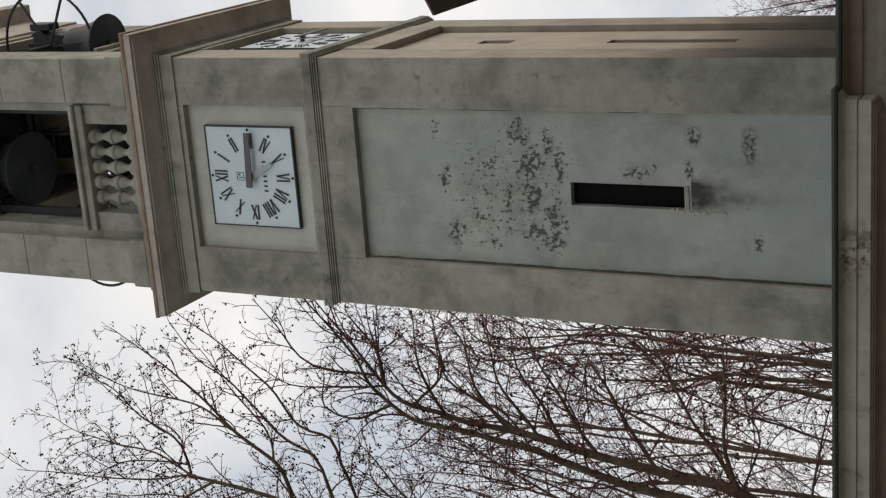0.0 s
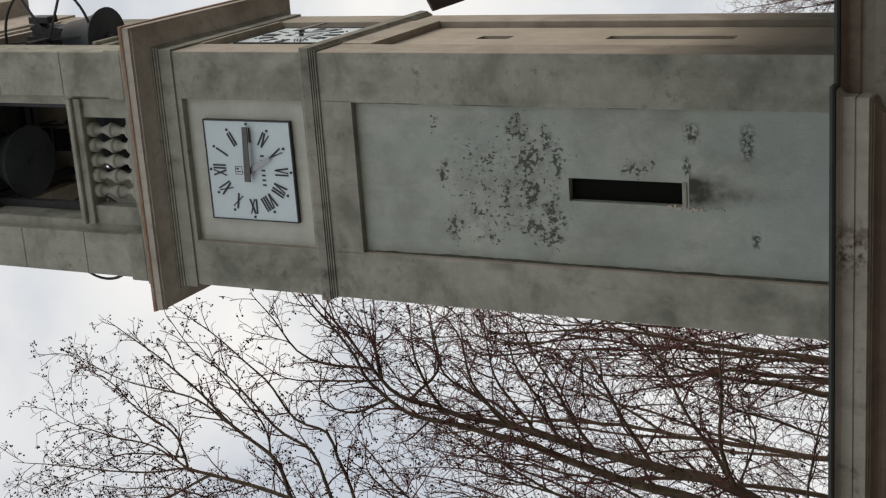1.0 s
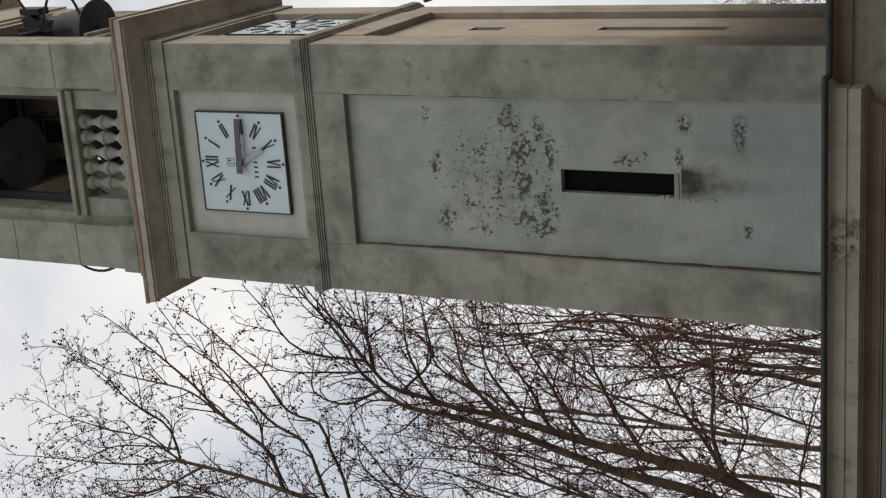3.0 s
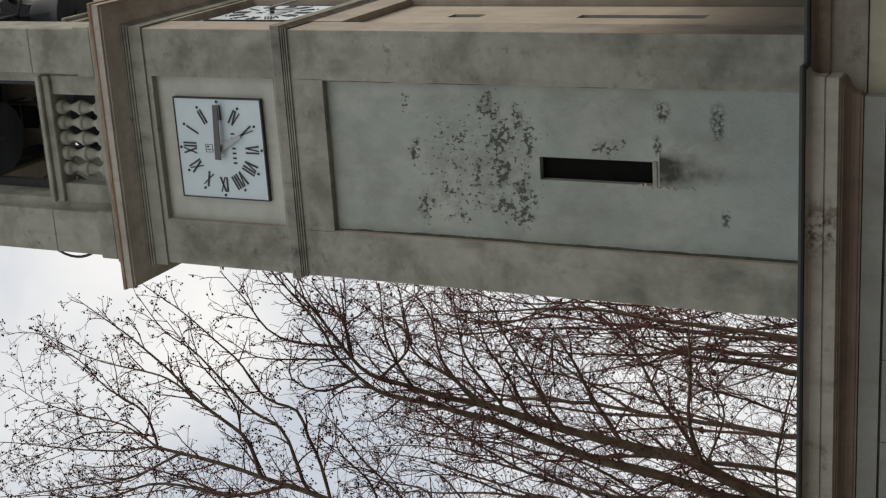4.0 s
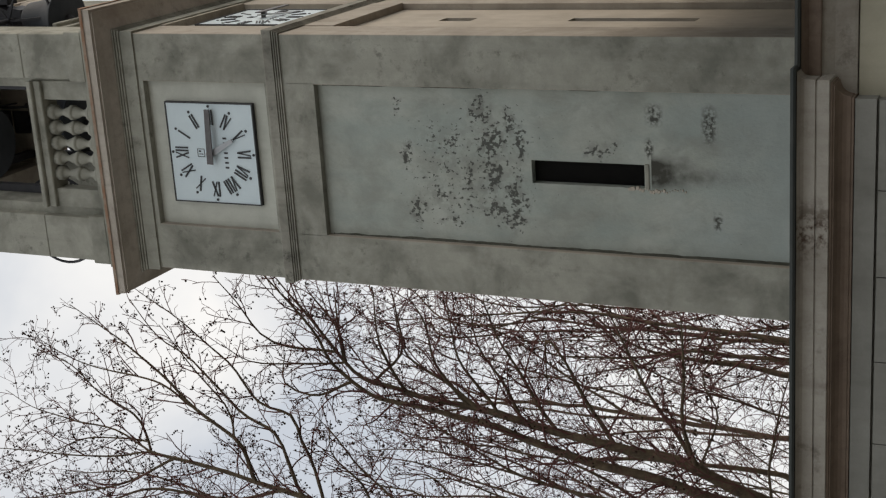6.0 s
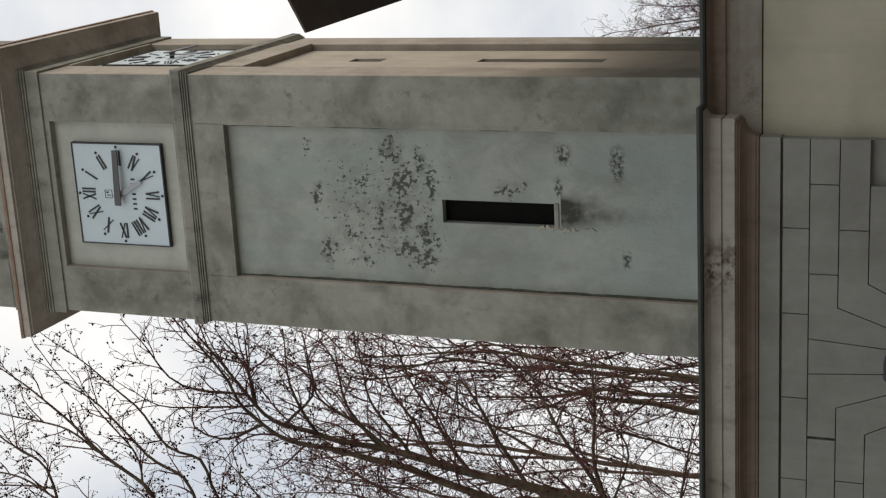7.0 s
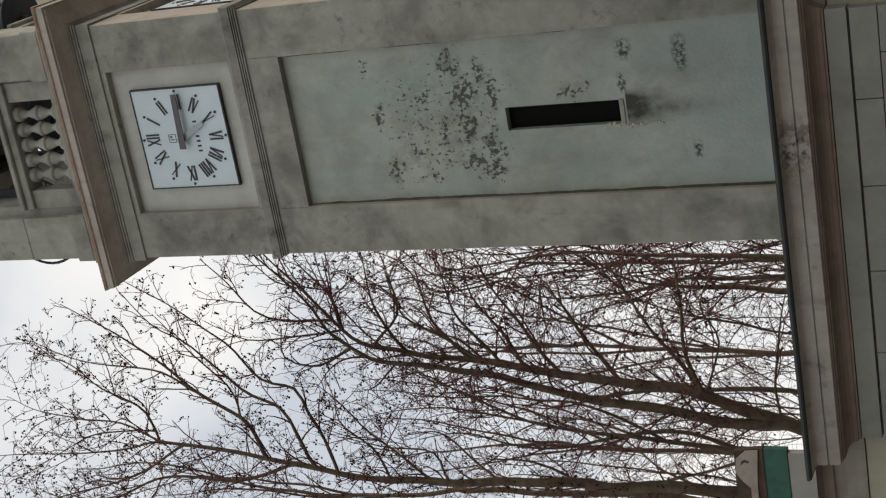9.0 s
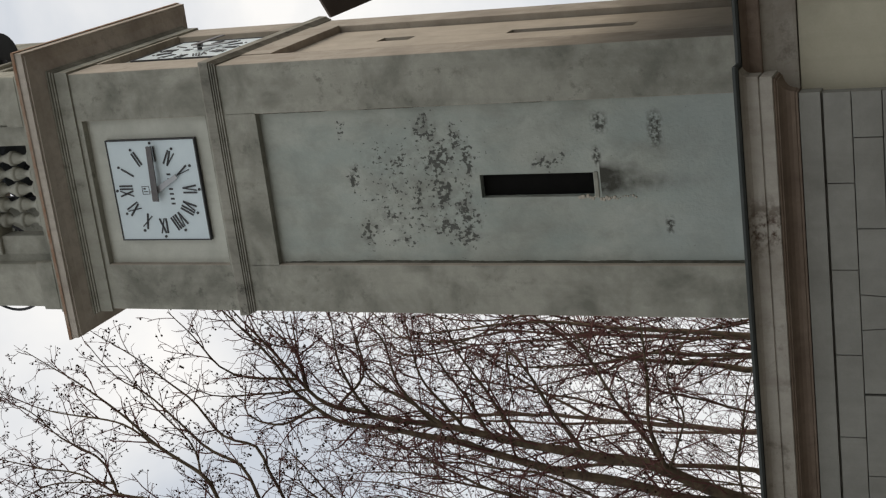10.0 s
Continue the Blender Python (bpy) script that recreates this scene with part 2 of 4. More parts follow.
M_MOULD = plaster("mould_stone", (0.385, 0.370, 0.328), (0.165, 0.140, 0.114), (0.44, 0.422, 0.378), 0.45, 0.35, 0.5)
chipped(M_MOULD)
M_UNSEENWALL = plaster("unseen_wall_render", (0.30, 0.28, 0.24), (0.2, 0.19, 0.17), (0.34, 0.32, 0.28))
M_FLASH = simple("green_grey_flashing", (0.030, 0.038, 0.037), (0.050, 0.056, 0.053), 0.6, 0.15, 5.0)
M_RUST = simple("rusty_drip", (0.36, 0.31, 0.25), (0.24, 0.115, 0.058), 0.85, 0.0, 7.0)
M_JOINTLINE = simple("dark_joint_line", (0.055, 0.058, 0.046), (0.13, 0.132, 0.112), 0.95, 0.0, 9.0, 0.1, 0.6)
M_IRON = simple("dark_iron", (0.030, 0.033, 0.040), (0.050, 0.050, 0.054), 0.55, 0.3, 12.0)
M_BRONZE = simple("bell_bronze", (0.030, 0.037, 0.046), (0.045, 0.053, 0.062), 0.75, 0.0, 8.0)
M_DIAL = simple("dial_white", (0.62, 0.72, 0.75), (0.55, 0.65, 0.69), 0.35, 0.0, 3.0, 0.5, 0.03)
M_BLACK = simple("numeral_black", (0.02, 0.022, 0.026), (0.04, 0.04, 0.042), 0.5, 0.0, 20.0)
M_HANDDARK = simple("dark_grey_hand", (0.085, 0.08, 0.082), (0.12, 0.115, 0.115), 0.5, 0.2, 20.0)
M_HANDPALE = simple("pale_grey_hand", (0.36, 0.38, 0.40), (0.42, 0.44, 0.46), 0.5, 0.1, 20.0)
M_SOFFIT = simple("dark_brown_boards", (0.075, 0.056, 0.046), (0.12, 0.088, 0.072), 0.7, 0.0, 4.0)
M_TILE = simple("roof_tile", (0.20, 0.10, 0.065), (0.12, 0.075, 0.055), 0.85, 0.0, 6.0)
M_LEAD = simple("roof_sheet", (0.11, 0.12, 0.12), (0.16, 0.165, 0.165), 0.6, 0.4, 3.0)
# near-black colour that stands in for the shade deep in the slits
M_SLITSHADE = simple("slit_shade_black", (0.006, 0.006, 0.006), (0.010, 0.010, 0.009), 0.95, 0.0, 5.0, 0.1)
# blue-grey raised so that the colour carries the haze seen in the belfry opening
M_DARK = simple("haze_blue_grey", (0.20, 0.235, 0.265), (0.25, 0.285, 0.315), 0.9, 0.0, 5.0)
M_GROUND = simple("stone_paving", (0.125, 0.12, 0.11), (0.17, 0.162, 0.15), 0.9, 0.0, 1.5)
M_BARK = simple("plane_bark", (0.042, 0.030, 0.023), (0.140, 0.110, 0.070), 0.9, 0.0, 5.0, 0.2, 0.9)
M_TWIG = simple("twig_bark", (0.090, 0.036, 0.035), (0.135, 0.064, 0.057), 0.85, 0.0, 3.0, 0.2)
M_SEED = simple("seed_ball", (0.022, 0.015, 0.010), (0.04, 0.026, 0.018), 0.95, 0.0, 20.0, 0.1)
M_GREEN = simple("green_sheet", (0.006, 0.120, 0.072), (0.006, 0.045, 0.030), 0.25, 0.0, 2.5)
M_WHITESHEET = simple("pale_sheet", (0.33, 0.32, 0.29), (0.25, 0.24, 0.215), 0.6, 0.0, 2.5)
M_PEEL = simple("peeling_plate", (0.40, 0.36, 0.32), (0.26, 0.20, 0.16), 0.85, 0.0, 2.6)
M_RUSTPLATE = simple("rusted_plate", (0.040, 0.026, 0.018), (0.095, 0.062, 0.040), 0.9, 0.0, 3.5)


# ---- helpers for building ----
def mesh_of(name, bm, mat=None, smooth=False):
    me = bpy.data.meshes.new(name)
    bm.normal_update()
    bm.to_mesh(me)
    bm.free()
    if mat:
        me.materials.append(mat)
    if smooth:
        for p in me.polygons:
            p.use_smooth = True
    return me


def part(name, bm, material, parent, label="", smooth=False):
    ob = new(name, mesh_of(name, bm, material, smooth))
    ob.parent = parent
    if parent is not None:
        ob.matrix_parent_inverse = Matrix.Identity(4)
    if label:
        tagged(ob, label)
    return ob


def empty(name, at=(0, 0, 0), **tags):
    ob = new(name)
    ob.matrix_basis = Matrix.Translation(at)
    return tagged(ob, **tags)


def box(bm, x0, x1, y0, y1, z0, z1, bevel=0.0):
    r = bmesh.ops.create_cube(bm, size=1.0, matrix=Matrix.LocRotScale(((x0 + x1) / 2, (y0 + y1) / 2, (z0 + z1) / 2), None, (x1 - x0, y1 - y0, z1 - z0)))
    if bevel:
        es = list({e for v in r["verts"] for e in v.link_edges})
        bmesh.ops.bevel(bm, geom=es, offset=bevel, segments=1, affect="EDGES")
    return bm


def boxed(*a, bevel=0.0):
    return box(bmesh.new(), *a, bevel=bevel)


def wall_bm(u0, u1, v0, v1, holes, thick):
    """A wall in the xz plane, its face at y=0 looking to -y, thick in +y, with rectangular openings (u0, u1, v0, v1)."""
    us = sorted({u0, u1, *[h[0] for h in holes], *[h[1] for h in holes]})
    vs = sorted({v0, v1, *[h[2] for h in holes], *[h[3] for h in holes]})
    solid = {}
    for i in range(len(us) - 1):
        for j in range(len(vs) - 1):
            cu, cv = (us[i] + us[i + 1]) / 2, (vs[j] + vs[j + 1]) / 2
            solid[i, j] = not any(h[0] < cu < h[1] and h[2] < cv < h[3] for h in holes)
    bm = bmesh.new()
    at = {}

    def vert(i, j, k):
        if (i, j, k) not in at:
            at[i, j, k] = bm.verts.new((us[i], thick * k, vs[j]))
        return at[i, j, k]

    for (i, j), s in solid.items():
        if not s:
            continue
        bm.faces.new([vert(i, j, 0), vert(i + 1, j, 0), vert(i + 1, j + 1, 0), vert(i, j + 1, 0)])
        bm.faces.new([vert(i, j, 1), vert(i, j + 1, 1), vert(i + 1, j + 1, 1), vert(i + 1, j, 1)])
        if not solid.get((i - 1, j)):
            bm.faces.new([vert(i, j, 0), vert(i, j + 1, 0), vert(i, j + 1, 1), vert(i, j, 1)])
        if not solid.get((i + 1, j)):
            bm.faces.new([vert(i + 1, j, 0), vert(i + 1, j, 1), vert(i + 1, j + 1, 1), vert(i + 1, j + 1, 0)])
        if not solid.get((i, j - 1)):
            bm.faces.new([vert(i, j, 0), vert(i, j, 1), vert(i + 1, j, 1), vert(i + 1, j, 0)])
        if not solid.get((i, j + 1)):
            bm.faces.new([vert(i, j + 1, 0), vert(i + 1, j + 1, 0), vert(i + 1, j + 1, 1), vert(i, j + 1, 1)])
    bmesh.ops.recalc_face_normals(bm, faces=bm.faces[:])
    return bm


def ring_moulding(x0, x1, y0, y1, profile):
    """A moulding that runs round a rectangle; profile: (how far it stands out, height) from bottom to top, closed inwards."""
    bm = bmesh.new()
    loops = []
    for out, z in profile:
        loops.append([bm.verts.new(p) for p in ((x0 - out, y0 - out, z), (x1 + out, y0 - out, z), (x1 + out, y1 + out, z), (x0 - out, y1 + out, z))])
    n = len(loops)
    for k in range(n):
        a, b = loops[k], loops[(k + 1) % n]
        for i in range(4):
            j = (i + 1) % 4
            bm.faces.new([a[i], a[j], b[j], b[i]])
    bmesh.ops.recalc_face_normals(bm, faces=bm.faces[:])
    return bm


def extrude_x(profile, x0, x1):
    """A closed (y, z) outline drawn out along x."""
    bm = bmesh.new()
    a = [bm.verts.new((x0, y, z)) for y, z in profile]
    b = [bm.verts.new((x1, y, z)) for y, z in profile]
    n = len(profile)
    bm.faces.new(a)
    bm.faces.new(b[::-1])
    for i in range(n):
        j = (i + 1) % n
        bm.faces.new([a[i], b[i], b[j], a[j]])
    bmesh.ops.recalc_face_normals(bm, faces=bm.faces[:])
    return bm


def extrude_y(profile, y0, y1):
    """A closed (x, z) outline drawn out along y."""
    bm = extrude_x([(x, z) for x, z in profile], y0, y1)
    for v in bm.verts:
        v.co = (v.co.y, v.co.x, v.co.z)
    bmesh.ops.recalc_face_normals(bm, faces=bm.faces[:])
    return bm


def lathe(profile, seg=14):
    """Turned about z; profile: (radius, height)."""
    bm = bmesh.new()
    rings = []
    for r, z in profile:
        rings.append([bm.verts.new((r * math.cos(2 * math.pi * k / seg), r * math.sin(2 * math.pi * k / seg), z)) for k in range(seg)])
    for a, b in zip(rings, rings[1:]):
        for k in range(seg):
            bm.faces.new([a[k], a[(k + 1) % seg], b[(k + 1) % seg], b[k]])
    bm.faces.new(rings[0][::-1])
    bm.faces.new(rings[-1])
    bmesh.ops.recalc_face_normals(bm, faces=bm.faces[:])
    return bm


def turned(bm, m):
    bmesh.ops.transform(bm, matrix=m, verts=bm.verts[:])
    return bm


def merge(bm, other):
    me = bpy.data.meshes.new("tmp")
    other.to_mesh(me)
    other.free()
    bm.from_mesh(me)
    bpy.data.meshes.remove(me)
    return bm


# ---- ground ----
part("ground", boxed(-1500, 1500, -1500, 1500, -0.4, 0.0), M_GROUND, None)
tagged(bpy.data.objects["ground"], "worn grey-beige stone paving of the square", "ground", kind="structure")

# plain unseen wall behind the viewer, added to cut light low on the tower
tagged(part("unseen_wall_south", boxed(-35, 40, -27.0, -26.0, 0, 10.5), M_UNSEENWALL, None), "plain unseen wall added to cut the light low on the tower", "wall", kind="structure")

# ---- bell tower ----
TX0, TX1, TD = -2.955, 0.0, 2.976           # plan of the tower: x from TX0 to TX1, y from 0 to TD
PIL, SINK = 0.578, 0.09                       # corner strips and how deep the panels lie
tower = empty("bell_tower", (TX0 / 2, TD / 2, 0), label="square bell tower of weathered beige render with sunken panels", category="bell tower")
T0 = Matrix.Translation((-TX0 / 2, -TD / 2, 0))
FACES = [pose(TX0 / 2, TD / 2, 0, 0, 0, a) @ Matrix.Translation((0, -TD / 2, 0)) for a in (0, 90, 180, 270)]   # front, right, back, left
H = TD / 2


def tower_part(name, bm, mat, label="", smooth=False):
    return part(name, turned(bm, T0), mat, tower, label, smooth)


for k, m in enumerate(FACES):
    # shaft panel with its slits
    holes = [(-0.158, 0.100, 6.255, 7.535)] if k == 0 else [(-0.005, 0.235, 6.08, 7.58), (-0.005, 0.235, 8.80, 9.22)] if k == 1 else []
    bm = wall_bm(-H + PIL + 0.010, H - PIL - 0.026, 0.0, 10.14, holes, 0.45)
    turned(bm, m @ Matrix.Translation((0, SINK, 0)))
    # a black sheet just inside each slit replaces the shade of its depth
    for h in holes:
        tower_part("slit_shade_sheet", turned(boxed(h[0], h[1], SINK + 0.10, SINK + 0.14, h[2], h[3]), m), M_SLITSHADE, "black sheet standing in for the shade inside the slit")
    tower_part("shaft_panel", bm, M_PANEL if k == 0 else M_LITLIME, "pale lime-washed panel with blown plaster and a slit" if k == 0 else "")
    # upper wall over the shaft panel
    tower_part("frieze_wall", turned(wall_bm(-H + PIL, H - PIL, 10.14, 10.80, [], 0.45), m), M_LITWALL if k == 1 else M_WALL)
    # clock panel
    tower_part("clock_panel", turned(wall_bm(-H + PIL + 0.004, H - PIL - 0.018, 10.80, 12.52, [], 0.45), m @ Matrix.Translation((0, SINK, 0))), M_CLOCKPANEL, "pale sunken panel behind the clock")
    tower_part("upper_wall", turned(wall_bm(-H + PIL, H - PIL, 12.52, 13.05, [], 0.45), m), M_LITWALL if k == 1 else M_WALL)
# slit sills and dark inside
tower_part("slit_sill", turned(boxed(-0.168, 0.110, -0.012, 0.10, 6.200, 6.251, bevel=0.008), FACES[0] @ Matrix.Translation((0, SINK, 0))), M_WALL, "small stone sill under the slit")
# crumbled mortar left along one side of the sill
rng = random.Random(5)
chips = bmesh.new()
for i in range(22):
    f = i / 21
    s = rng.uniform(0.008, 0.022) * (1.2 - 0.6 * f)
    cx, cz = -1.655 + rng.uniform(-0.014, 0.014) + 0.012 * math.sin(9 * f), 6.42 - 0.611 * f
    merge(chips, turned(boxed(-s, s, -0.012, 0.02, -0.8 * s, 0.8 * s, bevel=0.004), pose(cx, SINK, cz, 0, rng.uniform(0, 90), 0)))
tower_part("mortar_crumbs", chips, M_LITLIME, "crumbled pale mortar beside the sill")
def joint_ribbon(x, z0, z1, seed, wide):
    """A ragged dark ribbon along an upright joint of the panel."""
    rg = random.Random(seed)
    bm = bmesh.new()
    pairs = []
    z = z0
    w = wide
    while z < z1:
        w = min(max(w + rg.uniform(-0.6, 0.6) * wide, 0.1 * wide), 2.2 * wide)
        pairs.append([bm.verts.new((x + dx, SINK + dy, z)) for dx, dy in ((-0.006, -0.012), (0.4 * w, -0.010), (w, -0.001))])
        z += rg.uniform(0.03, 0.07)
    for a, b in zip(pairs, pairs[1:]):
        for i in range(2):
            bm.faces.new([a[i], a[i + 1], b[i + 1], b[i]])
    bmesh.ops.recalc_face_normals(bm, faces=bm.faces[:])
    return bm


for x, sgn, seed in ((TX0 + PIL + 0.004, 1, 3), (TX1 - PIL - 0.004, -1, 8)):
    tower_part("joint_ribbon", joint_ribbon(x, 4.0, 10.1, seed, 0.012 * sgn) if sgn > 0 else turned(joint_ribbon(-x, 4.0, 10.1, seed, 0.010), Matrix.Diagonal((-1, 1, 1, 1))), M_JOINTLINE, "ragged dark line along the joint")
tower_part("inner_floor", boxed(TX0 + 0.5, TX1 - 0.5, 0.5, TD - 0.5, 9.6, 9.7), M_DARK)
# corner strips
for cx, cy, sx, sy in ((TX0, 0, 1, 1), (TX1, 0, -1, 1), (TX1, TD, -1, -1), (TX0, TD, 1, -1)):
    bm = bmesh.new()
    x0, x1 = sorted((cx, cx + sx * PIL))
    y0, y1 = sorted((cy, cy + sy * PIL))
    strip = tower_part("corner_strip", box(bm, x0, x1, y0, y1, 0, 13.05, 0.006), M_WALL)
    # all but the front faces take the lighter copy, with warm light in its colour
    strip.data.materials.append(M_LITWALL)
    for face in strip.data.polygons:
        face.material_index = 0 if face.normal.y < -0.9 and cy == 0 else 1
# string course
tower_part("string_course", ring_moulding(TX0 + 0.015, TX1, 0, TD, [(-0.2, 10.550), (0.020, 10.550), (0.020, 10.566), (0.012, 10.568), (0.012, 10.576), (0.030, 10.578), (0.030, 10.590), (0.022, 10.592), (0.022, 10.600), (0.040, 10.602), (0.040, 10.614), (0.032, 10.616), (0.032, 10.624), (0.050, 10.626), (0.058, 10.735), (0.044, 10.752), (-0.2, 10.775)]), M_BAND, "moulded band round the tower")
# main cornice
tower_part("bed_mould", ring_moulding(TX0, TX1, 0, TD, [(-0.2, 12.59), (0.026, 12.59), (0.026, 12.764), (0.018, 12.766), (0.018, 12.774), (0.036, 12.776), (0.036, 12.796), (0.028, 12.798), (0.028, 12.806), (0.046, 12.808), (0.046, 12.828), (0.038, 12.830), (0.038, 12.838), (0.060, 12.840), (0.064, 12.852), (-0.2, 12.852)]), M_WALL, "plain band and thin mouldings under the cornice")
tower_part("cornice", ring_moulding(TX0 + 0.055, TX1, 0, TD, [(-0.2, 12.853), (0.040, 12.853), (0.075, 12.862), (0.12, 12.880), (0.18, 12.902), (0.25, 12.918), (0.292, 12.924), (0.292, 12.942), (0.325, 12.945), (0.335, 13.06), (0.31, 13.08), (-0.2, 13.20)]), M_CORNICE, "brown coved cornice with a deep lip")
tower_part("drip_edge", ring_moulding(TX0 + 0.055, TX1, 0, TD, [(0.31, 13.062), (0.345, 13.035), (0.350, 13.075), (0.30, 13.105)]), M_RUST, "rust-stained edge on the cornice")
tower_part("belfry_floor", boxed(TX0 + 0.1, TX1 - 0.1, 0.1, TD - 0.1, 13.05, 13.28), M_WALL)
# belfry plinth, piers, lintel and an unseen roof added to shade the bell chamber
BX0, BX1, BY0, BY1, PIER = TX0 + 0.015, TX1 - 0.015, 0.0, TD - 0.04, 0.565
tower_part("belfry_plinth", ring_moulding(BX0, BX1, BY0, BY1, [(-0.6, 13.15), (0.05, 13.15), (0.05, 13.34), (-0.6, 13.36)]), M_WALL)
for x0, x1 in ((BX0, BX0 + PIER), (BX1 - PIER, BX1)):
    for y0, y1 in ((BY0, BY0 + PIER), (BY1 - PIER, BY1)):
        tower_part("pier", boxed(x0, x1, y0, y1, 13.62, 14.348, bevel=0.008), M_WALL)
        tower_part("pier", boxed(x0, x1, y0, y1, 14.352, 15.40, bevel=0.008), M_WALL)
        tower_part("pier", boxed(x0, x1, y0, y1, 15.404, 16.10, bevel=0.008), M_WALL)
        jx0, jx1 = (x0 + 0.12, x1 + 0.13) if x0 == BX0 else (x0 - 0.13, x1 - 0.12)
        jy0, jy1 = (y0 + 0.12, y1 + 0.13) if y0 == BY0 else (y0 - 0.13, y1 - 0.12)
        tower_part("jamb", boxed(jx0, jx1, jy0, jy1, 13.36, 16.10, bevel=0.006), M_WALL)
        tower_part("pier_base", boxed(x0 - 0.03, x1 + 0.03, y0 - 0.03, y1 + 0.03, 13.36, 13.618, bevel=0.012), M_WALL)
        tower_part("impost", boxed(x0 - 0.05, x1 + 0.05, y0 - 0.05, y1 + 0.05, 16.10, 16.30, bevel=0.03), M_CORNICE)
tower_part("belfry_lintel", ring_moulding(BX0, BX1, BY0, BY1, [(-0.6, 16.30), (0.0, 16.30), (0.0, 16.42), (0.03, 16.43), (0.03, 16.55), (0.06, 16.56), (0.06, 17.55), (0.30, 17.65), (0.32, 17.85), (-0.6, 17.9)]), M_CORNICE)
bm = bmesh.new()
base = [bm.verts.new(p) for p in ((BX0 - 0.3, BY0 - 0.3, 17.86), (BX1 + 0.3, BY0 - 0.3, 17.86), (BX1 + 0.3, BY1 + 0.3, 17.86), (BX0 - 0.3, BY1 + 0.3, 17.86))]
apex = bm.verts.new(((BX0 + BX1) / 2, (BY0 + BY1) / 2, 19.5))
bm.faces.new(base[::-1])
for i in range(4):
    bm.faces.new([base[i], base[(i + 1) % 4], apex])
tower_part("unseen_roof_cap", bm, M_TILE)
tower_part("belfry_ceiling", boxed(BX0 + 0.5, BX1 - 0.5, BY0 + 0.5, BY1 - 0.5, 17.60, 17.70), M_DARK)

# balustrades in the four openings
BAL = [(0.098, 0.0), (0.098, 0.060), (0.072, 0.066), (0.066, 0.085), (0.050, 0.105), (0.042, 0.150), (0.046, 0.185), (0.070, 0.235), (0.078, 0.270), (0.078, 0.290), (0.096, 0.296), (0.096, 0.345), (0.078, 0.350), (0.076, 0.375), (0.060, 0.420), (0.042, 0.470), (0.042, 0.500), (0.060, 0.545), (0.074, 0.575), (0.098, 0.585), (0.098, 0.675)]
bal_mesh = mesh_of("baluster", lathe(BAL, 12), M_WALL, True)
for k, m in enumerate(FACES):
    o = m @ Matrix.Translation((0.03 if k == 0 else 0, 0, 0))
    w = H - PIER - 0.10
    tower_part("balustrade_rail", turned(merge(boxed(-w, w, 0.0, 0.38, 14.275, 14.35, bevel=0.012), boxed(-w, w, 0.05, 0.34, 14.165, 14.275, bevel=0.01)), o), M_WALL, "weathered stone rail")
    tower_part("balustrade_foot", turned(boxed(-w, w, 0.08, 0.32, 13.36, 13.49, bevel=0.01), o), M_WALL)
    for s in (-1, 1):
        tower_part("balustrade_block", turned(boxed(min(s * w, s * (w - 0.24)), max(s * w, s * (w - 0.24)), 0.10, 0.30, 13.49, 14.165), o), M_WALL)
    for i in range(5):
        ob = new("baluster", bal_mesh)
        ob.parent = tower
        ob.matrix_basis = T0 @ o @ Matrix.Translation((-0.4 + 0.2 * i, 0.20, 13.49))


# ---- bells ----
def bell_wheel(parent, r, tube, m):
    bm = bmesh.new()
    seg, sec = 40, 6
    rings = []
    for i in range(seg):
        a = 2 * math.pi * i / seg
        rings.append([bm.verts.new(((r + tube * math.cos(b)) * math.cos(a), tube * math.sin(b), (r + tube * math.cos(b)) * math.sin(a))) for b in [2 * math.pi * j / sec for j in range(sec)]])
    for i in range(seg):
        p, q = rings[i], rings[(i + 1) % seg]
        for j in range(sec):
            bm.faces.new([p[j], p[(j + 1) % sec], q[(j + 1) % sec], q[j]])
    for i in range(3):
        merge(bm, turned(boxed(-r, r, -0.012, 0.012, -0.014, 0.014), pose(0, 0, 0, 0, 25 + 60 * i, 0)))
    bmesh.ops.recalc_face_normals(bm, faces=bm.faces[:])
    return part("wheel", turned(bm, m), M_IRON, parent, "iron wheel rim for the bell rope")


